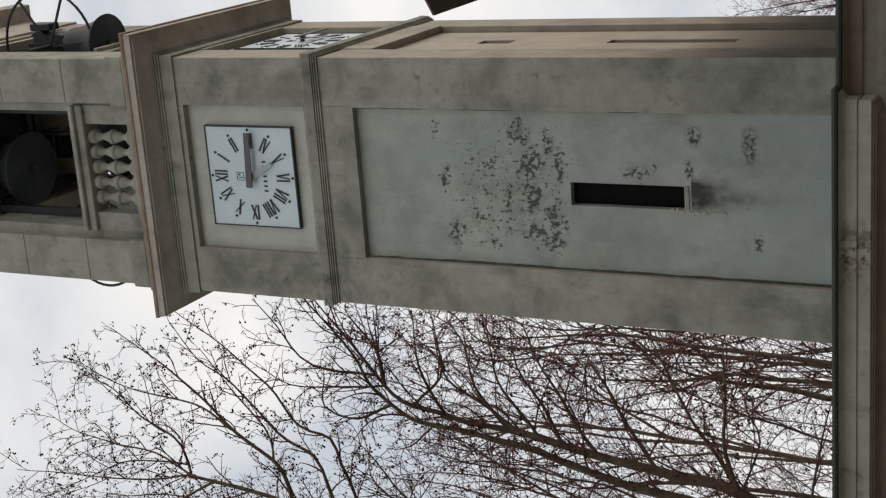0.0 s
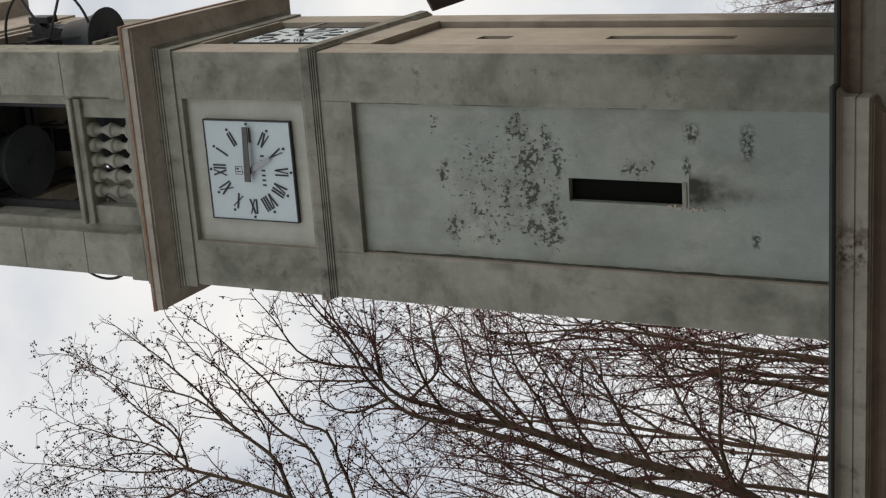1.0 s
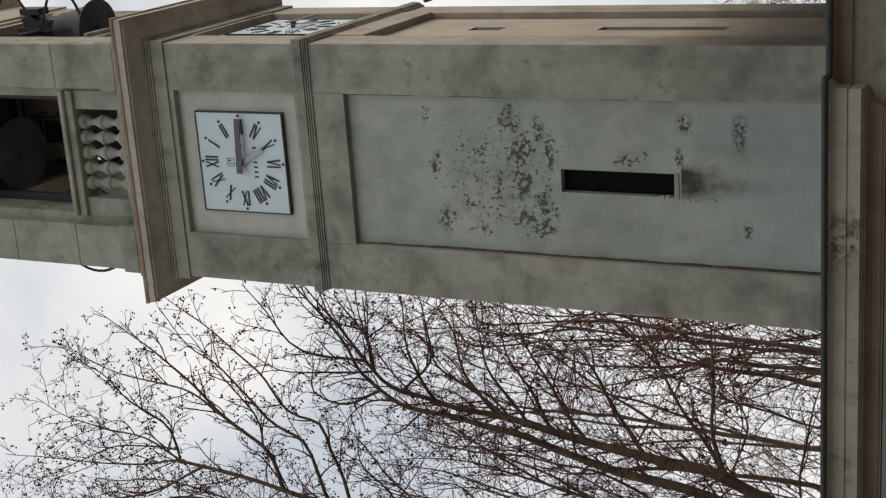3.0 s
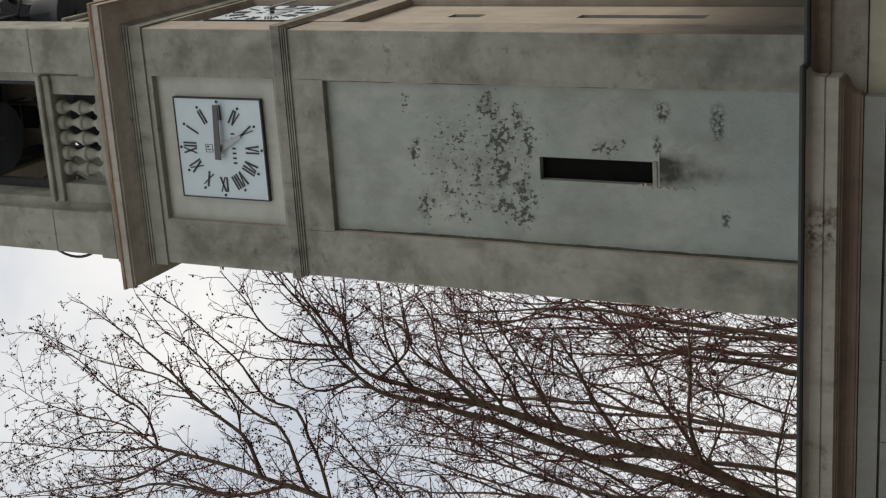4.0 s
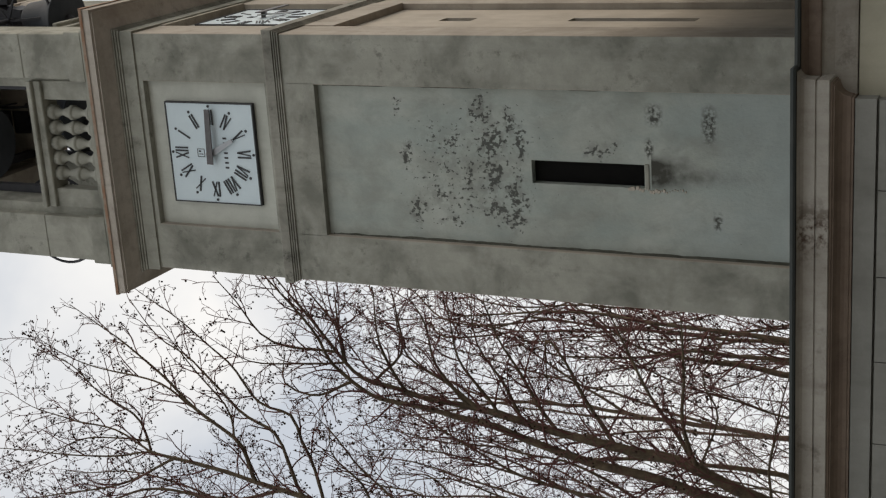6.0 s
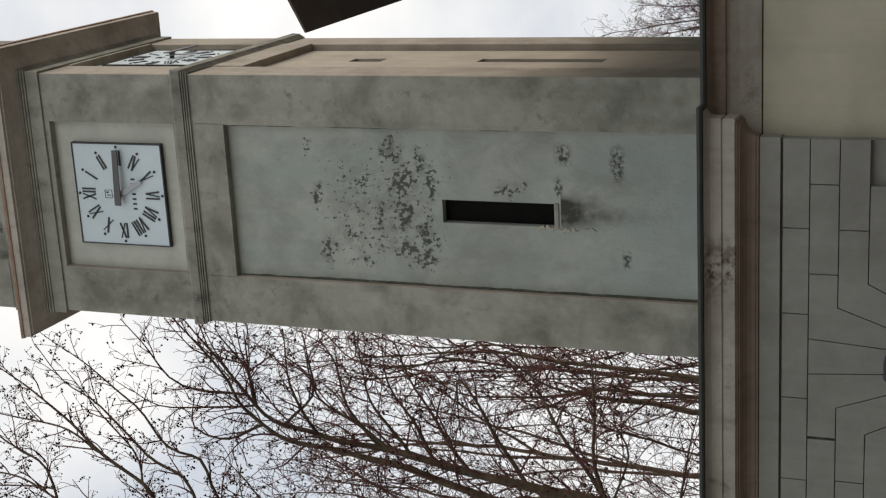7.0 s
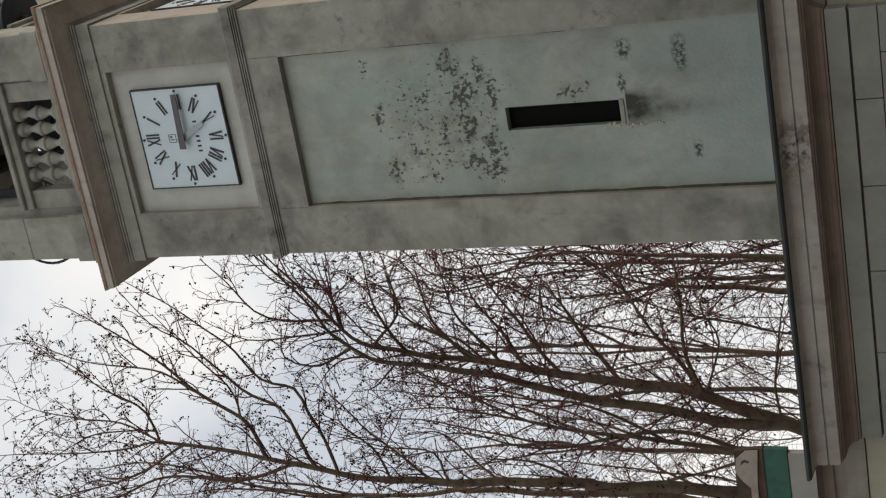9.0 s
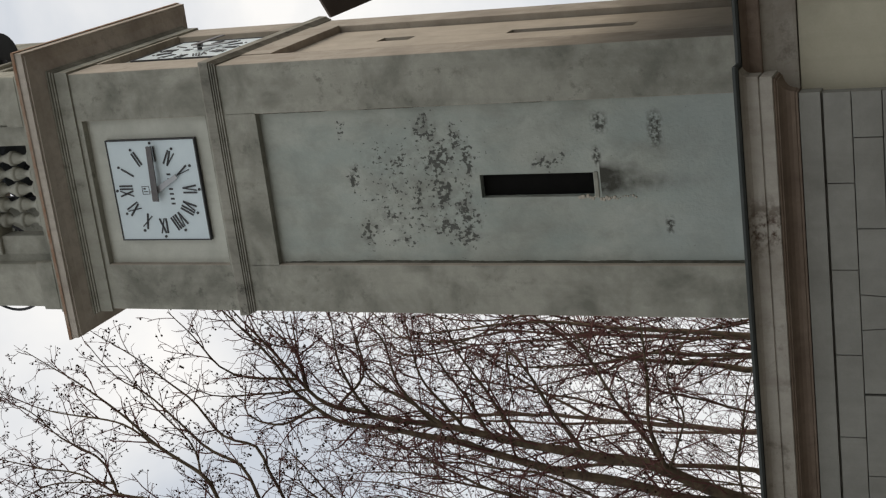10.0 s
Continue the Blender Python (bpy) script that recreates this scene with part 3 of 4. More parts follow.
def make_bell(at, turn, size, wheel_r):
    """A bell that hangs at rest from an iron headstock; its axle runs along local y."""
    b = empty("bell", at, label="dark bronze bell on an iron headstock with a wheel", category="bell", group="bells in the tower")
    b.matrix_basis = pose(*at, 0, 0, turn)
    s = size
    prof = [(0.50 * s, 0), (0.49 * s, 0.03 * s), (0.42 * s, 0.14 * s), (0.34 * s, 0.34 * s), (0.29 * s, 0.58 * s), (0.27 * s, 0.74 * s), (0.22 * s, 0.82 * s), (0.08 * s, 0.86 * s)]
    part("bell_body", turned(lathe(prof, 28), Matrix.Translation((0, 0, -0.98 * s))), M_BRONZE, b, "dark bronze", True)
    bm = extrude_y([(-0.16 * s, -0.12 * s), (0.16 * s, -0.12 * s), (0.20 * s, 0.10 * s), (0.15 * s, 0.18 * s), (0.24 * s, 0.42 * s), (0.20 * s, 0.52 * s), (-0.20 * s, 0.52 * s), (-0.24 * s, 0.42 * s), (-0.15 * s, 0.18 * s), (-0.20 * s, 0.10 * s)], -0.16 * s, 0.16 * s)
    part("headstock", bm, M_IRON, b, "black iron headstock")
    for y in (-0.20, 0.20):
        part("strap", turned(boxed(-0.030, 0.030, -0.012, 0.012, -0.30 * s, 0.60 * s), Matrix.Translation((0, y * s, 0))), M_IRON, b)
    for x in (-0.30, 0.30):
        part("counterweight", boxed(x * s - 0.06 * s, x * s + 0.06 * s, -0.13 * s, 0.13 * s, 0.16 * s, 0.60 * s, bevel=0.01), M_IRON, b)
    for x in (-0.15, 0.0, 0.15):
        part("bolt", turned(lathe([(0.012, 0), (0.012, 0.05), (0.04, 0.06), (0.045, 0.09), (0.03, 0.12), (0.008, 0.13)], 8), Matrix.Translation((x * s, 0, 0.52 * s))), M_IRON, b)
    part("axle", turned(lathe([(0.035, -0.72), (0.035, 0.72)], 10), pose(0, 0, 0, 90, 0, 0)), M_IRON, b)
    part("clapper", turned(lathe([(0.012, 0), (0.012, -0.75 * s), (0.05, -0.84 * s), (0.05, -0.92 * s), (0.02, -1.0 * s)][::-1], 8), Matrix.Translation((0, 0, -0.1))), M_IRON, b)
    bell_wheel(b, wheel_r, 0.02, Matrix.Translation((0, -0.28, 0)))
    return b


make_bell((-1.72, 0.98, 16.98), 90, 1.02, 0.46)
make_bell((-1.72, 2.50, 16.55), 90, 1.05, 0.46)
make_bell((-0.04, 1.42, 15.48), 0, 0.80, 0.76)
make_bell((-2.80, 1.42, 15.05), 0, 0.66, 0.62)
bf = empty("bell_stand", (-1.49, 1.47, 13.28), label="dark iron stand that carries the bells", category="bell stand")
for x in (-0.70, 0.70):
    part("beam", boxed(x - 0.05, x + 0.05, -1.1, 1.1, 3.145, 3.265), M_IRON, bf)
for y in (0.20, 0.36):
    part("beam", boxed(-1.15, 1.15, y - 0.05, y + 0.05, 3.265, 3.385), M_IRON, bf)
for x in (-0.70, 0.70):
    for y in (-0.9, 0.9):
        part("post", boxed(x - 0.05, x + 0.05, y - 0.05, y + 0.05, 0.0, 3.145), M_IRON, bf)


# ---- clocks ----
def numeral_bm(text, h):
    """A Roman numeral of plain strokes, centred, feet at z=0."""
    bm = bmesh.new()
    wide = {"I": 0.20, "V": 0.40, "X": 0.42}
    total = sum(wide[c] for c in text) * h
    x = -total / 2
    t = 0.085 * h

    def stroke(xa, za, xb, zb, w):
        d = Vector((xb - xa, 0, zb - za))
        a = math.degrees(math.atan2(d.x, d.z))
        merge(bm, turned(boxed(-w / 2, w / 2, -0.008, 0.0, 0, d.length), pose(xa, 0, za, 0, a, 0)))

    for c in text:
        w = wide[c] * h
        if c == "I":
            stroke(x + w / 2, 0, x + w / 2, h, t * 1.25)
        elif c == "V":
            stroke(x + w / 2, 0, x + 0.10 * w, h, t * 1.35)
            stroke(x + w / 2, 0, x + 0.90 * w, h, t * 0.8)
        else:
            stroke(x + 0.92 * w, 0, x + 0.08 * w, h, t * 1.35)
            stroke(x + 0.08 * w, 0, x + 0.92 * w, h, t * 0.8)
        x += w
    return bm


def make_clock(m):
    c = empty("tower_clock", label="square white clock with black Roman numerals in a thin dark frame", category="clock")
    c.matrix_basis = m
    s = 0.624
    part("dial", boxed(-s + 0.012, s - 0.012, -0.045, 0.0, -s + 0.012, s - 0.012), M_DIAL, c, "flat bluish white dial")
    fr = bmesh.new()
    for a in ((-s, s, -0.055, 0.0, s - 0.013, s), (-s, s, -0.055, 0.0, -s, -s + 0.016), (-s, -s + 0.013, -0.055, 0.0, -s + 0.016, s - 0.013), (s - 0.015, s, -0.055, 0.0, -s + 0.016, s - 0.013)):
        box(fr, *a)
    part("frame", fr, M_BLACK, c, "thin dark metal frame")
    for i, text in enumerate(("XII", "I", "II", "III", "IV", "V", "VI", "VII", "VIII", "IX", "X", "XI")):
        a = 30 * i
        if text != "III":
            part("numeral", turned(numeral_bm(text, 0.185), pose(0, -0.046, 0, 0, a, 0) @ Matrix.Translation((0, 0, 0.352))), M_BLACK, c)
        part("hour_dot", turned(lathe([(0.017, 0), (0.017, 0.008)], 10), pose(0, -0.046, 0, 0, a, 0) @ pose(0, 0, 0.577, 90, 0, 0)), M_BLACK, c)
    part("numeral", turned(numeral_bm("III", 0.185), pose(0, -0.046, 0, 0, 90, 0) @ Matrix.Translation((0, 0, 0.352))), M_BLACK, c)
    # hands: tapered bars with tails
    def hand(w0, w1, tail, tip, y):
        bm = extrude_y([(-w0 / 2, -tail), (w0 / 2, -tail), (w1 / 2, tip), (-w1 / 2, tip)], y - 0.012, y)
        return bm
    part("hour_hand", turned(hand(0.085, 0.050, 0.08, 0.36, -0.075), pose(0, 0, 0, 0, 151, 0)), M_HANDPALE, c, "pale grey hour hand")
    part("minute_hand", turned(hand(0.085, 0.070, 0.12, 0.55, -0.115), pose(0, 0, 0, 0, 92.5, 0)), M_HANDDARK, c, "dark grey minute hand")
    part("hub", turned(lathe([(0.03, 0), (0.03, 0.075)], 14), pose(0, -0.045, 0, 90, 0, 0)), M_HANDDARK, c)
    # maker's mark: an outlined square with a small stroke, and a row of bars
    mk = bmesh.new()
    for a in ((-0.05, 0.05, 0.045, 0.051), (-0.05, 0.05, -0.051, -0.045), (-0.051, -0.045, -0.045, 0.045), (0.045, 0.051, -0.045, 0.045), (-0.02, -0.01, -0.03, 0.03), (0.01, 0.03, 0.0, 0.03)):
        box(mk, a[0], a[1], -0.049, -0.044, 0.17 + a[2], 0.17 + a[3])
    part("maker_mark", mk, M_BLACK, c)
    for i in range(7):
        if i == 4:
            continue
        x = -0.17 + 0.060 * i
        part("lettering_bar", boxed(x - 0.011, x + 0.011, -0.049, -0.044, -0.212, -0.160), M_BLACK, c)
    return c


CLOCK_Z, CLOCK_X = 11.650, 0.022
make_clock(FACES[0] @ Matrix.Translation((CLOCK_X, SINK - 0.001, CLOCK_Z)))
make_clock(FACES[1] @ Matrix.Translation((-0.01, SINK - 0.001, CLOCK_Z)))

# ---- low range in front of the tower ----
AX0, AX1, AY = -3.63, 0.023, -3.0             # the proud bay: its two ends and its face
BACK = 0.15                                   # how far the wall beside it lies behind
annex = empty("church_annex", (0, -1.5, 0), label="low church range of grey scored render with a moulded cornice", category="building")
A0 = Matrix.Translation((0, 1.5, 0))


def annex_part(name, bm, mat, label="", parent=None):
    if parent is None:
        return part(name, turned(bm, A0), mat, annex, label)
    return part(name, turned(bm, A0), mat, parent, label)


FASCIA = [(-0.10, 3.7182), (0.166, 3.7182), (0.175, 3.723), (0.178, 3.812), (0.164, 3.816), (0.164, 3.824), (0.178, 3.828), (0.181, 3.914), (0.196, 3.935), (0.230, 3.950), (0.250, 3.953), (-0.10, 3.960)]
COVE = [(-0.10, 3.564), (0.012, 3.564), (0.012, 3.580), (0.022, 3.585), (0.028, 3.615), (0.044, 3.645), (0.074, 3.669), (0.112, 3.684), (0.136, 3.688), (0.136, 3.700), (0.152, 3.703), (0.156, 3.7178), (-0.10, 3.7178)]
STRIP = [(-0.10, 3.396), (0.004, 3.396), (0.004, 3.556), (-0.10, 3.556)]
SIDE_LOW = [(-0.10, 3.566), (0.020, 3.566), (0.030, 3.590), (0.042, 3.650), (0.068, 3.730), (0.105, 3.795), (0.118, 3.8195), (-0.10, 3.8195)]
SIDE_TOP = [(-0.10, 3.820), (0.150, 3.820), (0.156, 3.828), (0.158, 3.914), (0.190, 3.935), (0.230, 3.950), (0.250, 3.953), (-0.10, 3.960)]
WALLSTRIP = [(-0.10, 0.0), (0.004, 0.0), (0.004, 3.556), (-0.10, 3.556)]


def cornice_run(x0, x1, y, label="", plain=False):
    """One stretch of the cornice: frieze strip, brown cove and pale fascias."""
    if plain:
        # the upper fascia's shade here is put in by the dark cove colour
        runs = (("frieze_strip", WALLSTRIP, M_ANNEXBEIGE, ""), ("lower_fascia", SIDE_LOW, M_MOULD, "plain stone board"), ("upper_fascia", SIDE_TOP, M_COVE, "fascia coloured brown for the shade it lies in"))
    else:
        runs = (("frieze_strip", STRIP, M_ANNEX, ""), ("cove", COVE, M_COVE, "brown cove with its underside shade in the colour"), ("fascia", FASCIA, M_MOULD, label))
    for name, prof, mat, lab in runs:
        annex_part(name, ring_moulding(x0, x1, y, y + 0.6, prof), mat, lab)


xm = -1.765
DOOR = (xm - 0.62, xm + 0.62, 0.0, 2.48)
# bodies: main wall left, right and the proud bay
annex_part("side_wall", turned(wall_bm(-9.0, AX0, 0.0, 3.95, [], 0.35), Matrix.Translation((0, AY + BACK + 0.05, 0))), M_ANNEXBEIGE)
annex_part("side_wall", turned(wall_bm(AX1, 1.55, 0.0, 3.95, [], 0.35), Matrix.Translation((0, AY + BACK + 0.05, 0))), M_ANNEXBEIGE, "plain yellowish render")
bay = annex_part("bay_wall", turned(wall_bm(AX0 + 0.01, AX1 - 0.01, 0.0, 3.95, [DOOR], 0.5), Matrix.Translation((0, AY + 0.05, 0))), M_ANNEX, "grey render scored into blocks")
annex_part("door_leaf", boxed(DOOR[0], DOOR[1], AY + 0.25, AY + 0.32, 0, 2.48), M_SOFFIT, "dark wooden door")
annex_part("end_wall", boxed(-9.0, -8.65, AY + BACK + 0.35, -0.05, 0, 3.95), M_ANNEXBEIGE)
annex_part("back_wall", boxed(-9.0, 1.5, -0.35, -0.05, 0, 3.9), M_ANNEXBEIGE)
annex_part("flat_roof", boxed(-8.9, 1.545, AY + 0.1, -0.05, 3.90, 3.965), M_LEAD)

cornice_run(AX0, AX1, AY, "pale stone fascia, chipped and stained brown")
cornice_run(AX1 - 0.3, 1.9, AY + BACK, plain=True)
cornice_run(-9.0, AX0 + 0.3, AY + BACK, plain=True)
flash = [(-0.2, 3.965), (0.252, 3.962), (0.270, 3.956), (0.282, 3.975), (0.279, 3.998), (-0.2, 4.004)]
annex_part("flashing", ring_moulding(AX0, AX1, AY, AY + 0.6, flash), M_FLASH, "dark green-grey metal flashing")
annex_part("flashing", ring_moulding(AX1 - 0.3, 1.9, AY + BACK, AY + BACK + 0.6, flash), M_FLASH)


def block(outline):
    """A scored block on the bay: an (x, z) outline, shrunk for its joint, with chamfered rim."""
    n = len(outline)
    cx, cz = sum(p[0] for p in outline) / n, sum(p[1] for p in outline) / n

    def inset(d):
        out = []
        for i in range(n):
            p, a, b = Vector(outline[i]), Vector(outline[i - 1]), Vector(outline[(i + 1) % n])
            e1, e2 = (p - a).normalized(), (b - p).normalized()
            n1, n2 = Vector((-e1.y, e1.x)), Vector((-e2.y, e2.x))
            k = n1 + n2
            out.append(p + k * (d / max(0.3, 1 + n1.dot(n2))))
        return out
    area = sum(outline[i - 1][0] * outline[i][1] - outline[i][0] * outline[i - 1][1] for i in range(n))
    sg = 1 if area > 0 else -1
    bm = bmesh.new()
    rings = [[bm.verts.new((p.x, y, p.y)) for p in inset(sg * d)] for d, y in ((0.0030, AY + 0.06), (0.0036, AY + 0.003), (0.006, AY))]
    for a, b in zip(rings, rings[1:]):
        for i in range(n):
            bm.faces.new([a[i], a[(i + 1) % n], b[(i + 1) % n], b[i]])
    bm.faces.new(rings[-1])
    bm.faces.new(rings[0][::-1])
    bmesh.ops.recalc_face_normals(bm, faces=bm.faces[:])
    return bm


COURSES = [3.379, 3.167, 2.94, 2.71, 2.48]
blocks = []
for i in range(4):
    z1, z0 = COURSES[i], COURSES[i + 1]
    joints = [AX0, -2.85, -2.13, -1.41, -0.70, AX1] if i % 2 == 0 else [AX0, -3.19, -2.475, -1.07, -0.34, AX1]
    for a, b in zip(joints, joints[1:]):
        if i == 0 or b <= -2.45 + 0.02 * (i == 1) or a >= -1.08:
            if i == 2 and (b > -2.6 or a < -0.9):
                continue
            if i == 3 and (b > -3.0 or a < -0.5):
                continue
            blocks.append([(a, z0), (b, z0), (b, z1), (a, z1)])
key = [(-1.915, 3.167), (-1.615, 3.167), (-1.665, 2.48), (-1.865, 2.48)]
right = [
    [(-1.07, 3.167), (-1.615, 3.167), (-1.665, 2.48), (-1.51, 2.48), (-1.34, 2.94), (-1.07, 2.94)],
    [(-0.70, 2.94), (-1.34, 2.94), (-1.51, 2.48), (-1.25, 2.48), (-1.13, 2.71), (-0.70, 2.71)],
    [(-0.34, 2.71), (-1.13, 2.71), (-1.25, 2.48), (-0.34, 2.48)],
]
left = [[(2 * xm - x, z) for x, z in o] for o in right]
blocks += [key, [(-0.70, 2.71), (AX1, 2.71), (AX1, 2.94), (-0.70, 2.94)], [(AX0, 2.71), (-2.83, 2.71), (-2.83, 2.94), (AX0, 2.94)]] + right + left
z = 2.48
row = 0
while z > 0.1:
    zb = max(0.0, z - 0.23)
    for a, b in ((AX0, -3.05), (-3.05, DOOR[0] - 0.01), (DOOR[1] + 0.01, -0.5), (-0.5, AX1)):
        d = 0.25 if row % 2 and a not in (AX0, DOOR[1] + 0.01) else 0
        e = 0.25 if row % 2 and b not in (AX1, DOOR[0] - 0.01) else 0
        blocks.append([(a + d, zb), (b + e, zb), (b + e, z), (a + d, z)])
    z, row = zb, row + 1
for o in blocks:
    annex_part("block", block(o), M_ANNEX, parent=bay)
lamp = tagged(part("wall_lamp", turned(merge(boxed(-0.09, 0.09, -0.22, -0.02, -0.16, 0.04, bevel=0.02), boxed(-0.03, 0.03, -0.06, 0.03, -0.03, 0.03)), Matrix.Identity(4)), M_IRON, None), "small dark metal lamp box on the keystone", "lamp")
lamp.matrix_basis = Matrix.Translation((-1.755, AY - 0.03, 2.52))

# ---- church nave beside the tower ----
nave = empty("church_nave", label="tall church nave with dark wooden eaves and grey mouldings", category="church")
nave.matrix_basis = pose(1.55, AY, 0, 0, 0, -0.9)
NL, NW, WH = 13.0, 8.0, 7.2
part("nave_wall", wall_bm(0, NW, 0, WH, [], 0.4), M_ANNEX, nave, "grey rendered front")
part("nave_wall", boxed(0, 0.4, 0.4, NL, 0, WH), M_ANNEX, nave)
part("nave_wall", boxed(NW - 0.4, NW, 0.4, NL, 0, WH), M_ANNEX, nave)
part("nave_wall", boxed(0.4, NW - 0.4, NL - 0.4, NL, 0, WH), M_ANNEX, nave)
RISE = math.tan(radians(25.5))
ex, ez, ey = -0.614, 7.20, -0.50              # the eave's outer corner
mid = NW / 2
part("gable", extrude_y([(0, WH), (NW, WH), (mid, WH + mid * RISE)], 0.0, 0.4), M_ANNEX, nave)
for s in (0, 1):
    prof = [(ex, ez), (mid, ez + (mid - ex) * RISE), (mid, ez + (mid - ex) * RISE + 0.10), (ex, ez + 0.018)]
    if s:
        prof = [(NW - x, z) for x, z in prof]
    part("roof", extrude_y(prof, ey, NL + 0.5), M_SOFFIT, nave, "dark boarded roof overhang")
    v0 = ex + 0.32
    verge = [(v0, ez + 0.155), (mid, ez + 0.155 + (mid - v0) * RISE), (mid, ez + 0.385 + (mid - v0) * RISE), (v0 - 0.03, ez + 0.385)]
    if s:
        verge = [(NW - x, z) for x, z in verge]
    part("verge", extrude_y(verge, ey - 0.02, ey + 0.45), M_FLASH, nave, "dark metal verge on the gable")
# mouldings below the eaves: they step out along the front and turn the corner
for out, z0, z1 in ((0.05, 6.30, 6.36), (0.06, 6.62, 6.70), (0.10, 6.70, 6.82), (0.16, 6.82, 6.98), (0.24, 6.98, 7.08), (0.30, 7.08, 7.16)):
    part("moulding", boxed(0.06 - out * 0.3, NW - 0.06 + out * 0.3, -out * 0.6, 0.30, z0, z1 - 0.004, bevel=0.012), M_MOULD, nave)
rake = [(-0.16, ez + 0.04), (0.0, ez - 0.03), (mid, ez - 0.03 + mid * RISE), (mid, ez + 0.18 + (mid + 0.16) * RISE), (-0.16, ez + 0.18)]
part("raking_bed", extrude_y(rake, -0.485, -0.19), M_COVE, nave, "brown coved bed under the verge")
part("side_moulding", boxed(-0.05, 0.1, 0.31, NL, 7.02, 7.12, bevel=0.012), M_MOULD, nave)
# the low range's cornice runs on round the nave's foot
for name, prof, mat in (("foot_strip", STRIP, M_ANNEX), ("foot_cove", COVE, M_COVE), ("foot_fascia", FASCIA, M_MOULD), ("foot_flashing", flash, M_FLASH)):
    part(name, ring_moulding(0, NW, 0, 0.6, prof), mat, nave)
# scroll buttress; the dark flashing colour stands in for its shade
arc = [(0.0, 3.95), (-0.26, 3.95), (-0.26, 4.06)] + [(-0.26 + 0.26 * (1 - math.cos(radians(a))), 4.06 + 0.28 * math.sin(radians(a))) for a in (15, 30, 45, 60, 75, 90)]
part("scroll_buttress", extrude_y(arc, 0.62, 1.0), M_FLASH, nave, "curved buttress at the low roof, its shade in the dark colour")


# ---- trees ----
class Tubes:
    """Collects tapered tubes into one mesh."""

    def __init__(self):
        self.v, self.f, self.n = [], [], 0

    def add(self, pts, radii, sec):
        pts = np.asarray(pts, float)
        m = len(pts)
        tan = np.gradient(pts, axis=0)
        tan /= np.linalg.norm(tan, axis=1)[:, None] + 1e-9
        up = np.array([0.3, 1.0, 0.2]) if abs(tan[0][1]) < 0.8 else np.array([1.0, 0.1, 0.2])
        a = np.cross(tan, up)
        a /= np.linalg.norm(a, axis=1)[:, None] + 1e-9
        b = np.cross(tan, a)
        ang = np.arange(sec) * 2 * math.pi / sec
        ringv = pts[:, None, :] + np.asarray(radii)[:, None, None] * (np.cos(ang)[None, :, None] * a[:, None, :] + np.sin(ang)[None, :, None] * b[:, None, :])
        self.v.append(ringv.reshape(-1, 3))
        i, j = np.meshgrid(np.arange(m - 1), np.arange(sec), indexing="ij")
        p = self.n + i * sec + j
        q = self.n + i * sec + (j + 1) % sec
        self.f.append(np.stack([p, q, q + sec, p + sec], -1).reshape(-1, 4))
        self.n += m * sec

    def mesh(self, name, mat):
        me = bpy.data.meshes.new(name)
        v, f = np.concatenate(self.v), np.concatenate(self.f)
        me.vertices.add(len(v))
        me.vertices.foreach_set("co", v.ravel())
        me.loops.add(f.size)
        me.loops.foreach_set("vertex_index", f.ravel().astype(np.int32))
        me.polygons.add(len(f))
        me.polygons.foreach_set("loop_start", np.arange(0, f.size, 4, dtype=np.int32))
        me.polygons.foreach_set("use_smooth", np.ones(len(f), bool))
        me.update()
        me.validate()
        me.materials.append(mat)
        return me


def smooth_line(ctrl, step=0.35):
    """A Catmull-Rom line through control points."""
    c = [np.array(p, float) for p in ctrl]
    c = [2 * c[0] - c[1]] + c + [2 * c[-1] - c[-2]]
    out = []
    for i in range(1, len(c) - 2):
        n = max(2, int(np.linalg.norm(c[i + 1] - c[i]) / step))
        for k in range(n):
            t = k / n
            out.append(0.5 * ((2 * c[i]) + (c[i + 1] - c[i - 1]) * t + (2 * c[i - 1] - 5 * c[i] + 4 * c[i + 1] - c[i + 2]) * t * t + (3 * c[i] - c[i - 1] - 3 * c[i + 1] + c[i + 2]) * t ** 3))
    out.append(c[-2])
    return np.array(out)


SEED_V = np.array([(1, 0, 0), (-1, 0, 0), (0, 1, 0), (0, -1, 0), (0, 0, 1), (0, 0, -1)], float)
SEED_F = np.array([(0, 2, 4), (2, 1, 4), (1, 3, 4), (3, 0, 4), (2, 0, 5), (1, 2, 5), (3, 1, 5), (0, 3, 5)])


def limb(limbs, r0, r1, child, *ctrl):
    """Notes a limb: its radii, the length of its side branches and the places it passes."""
    limbs.append((list(ctrl), r0, r1, child))


# side shoots by order: how many a metre, least and greatest length, least and greatest angle, curl, first and last radius
SHOOTS = ((2.6, 0.0, 9.0, 0.40, 1.00, 0.70, 0.023, 0.0080), (3.7, 0.35, 1.10, 0.45, 1.15, 1.6, 0.0110, 0.0056), (4.3, 0.13, 0.50, 0.45, 1.25, 3.4, 0.0070, 0.0048))


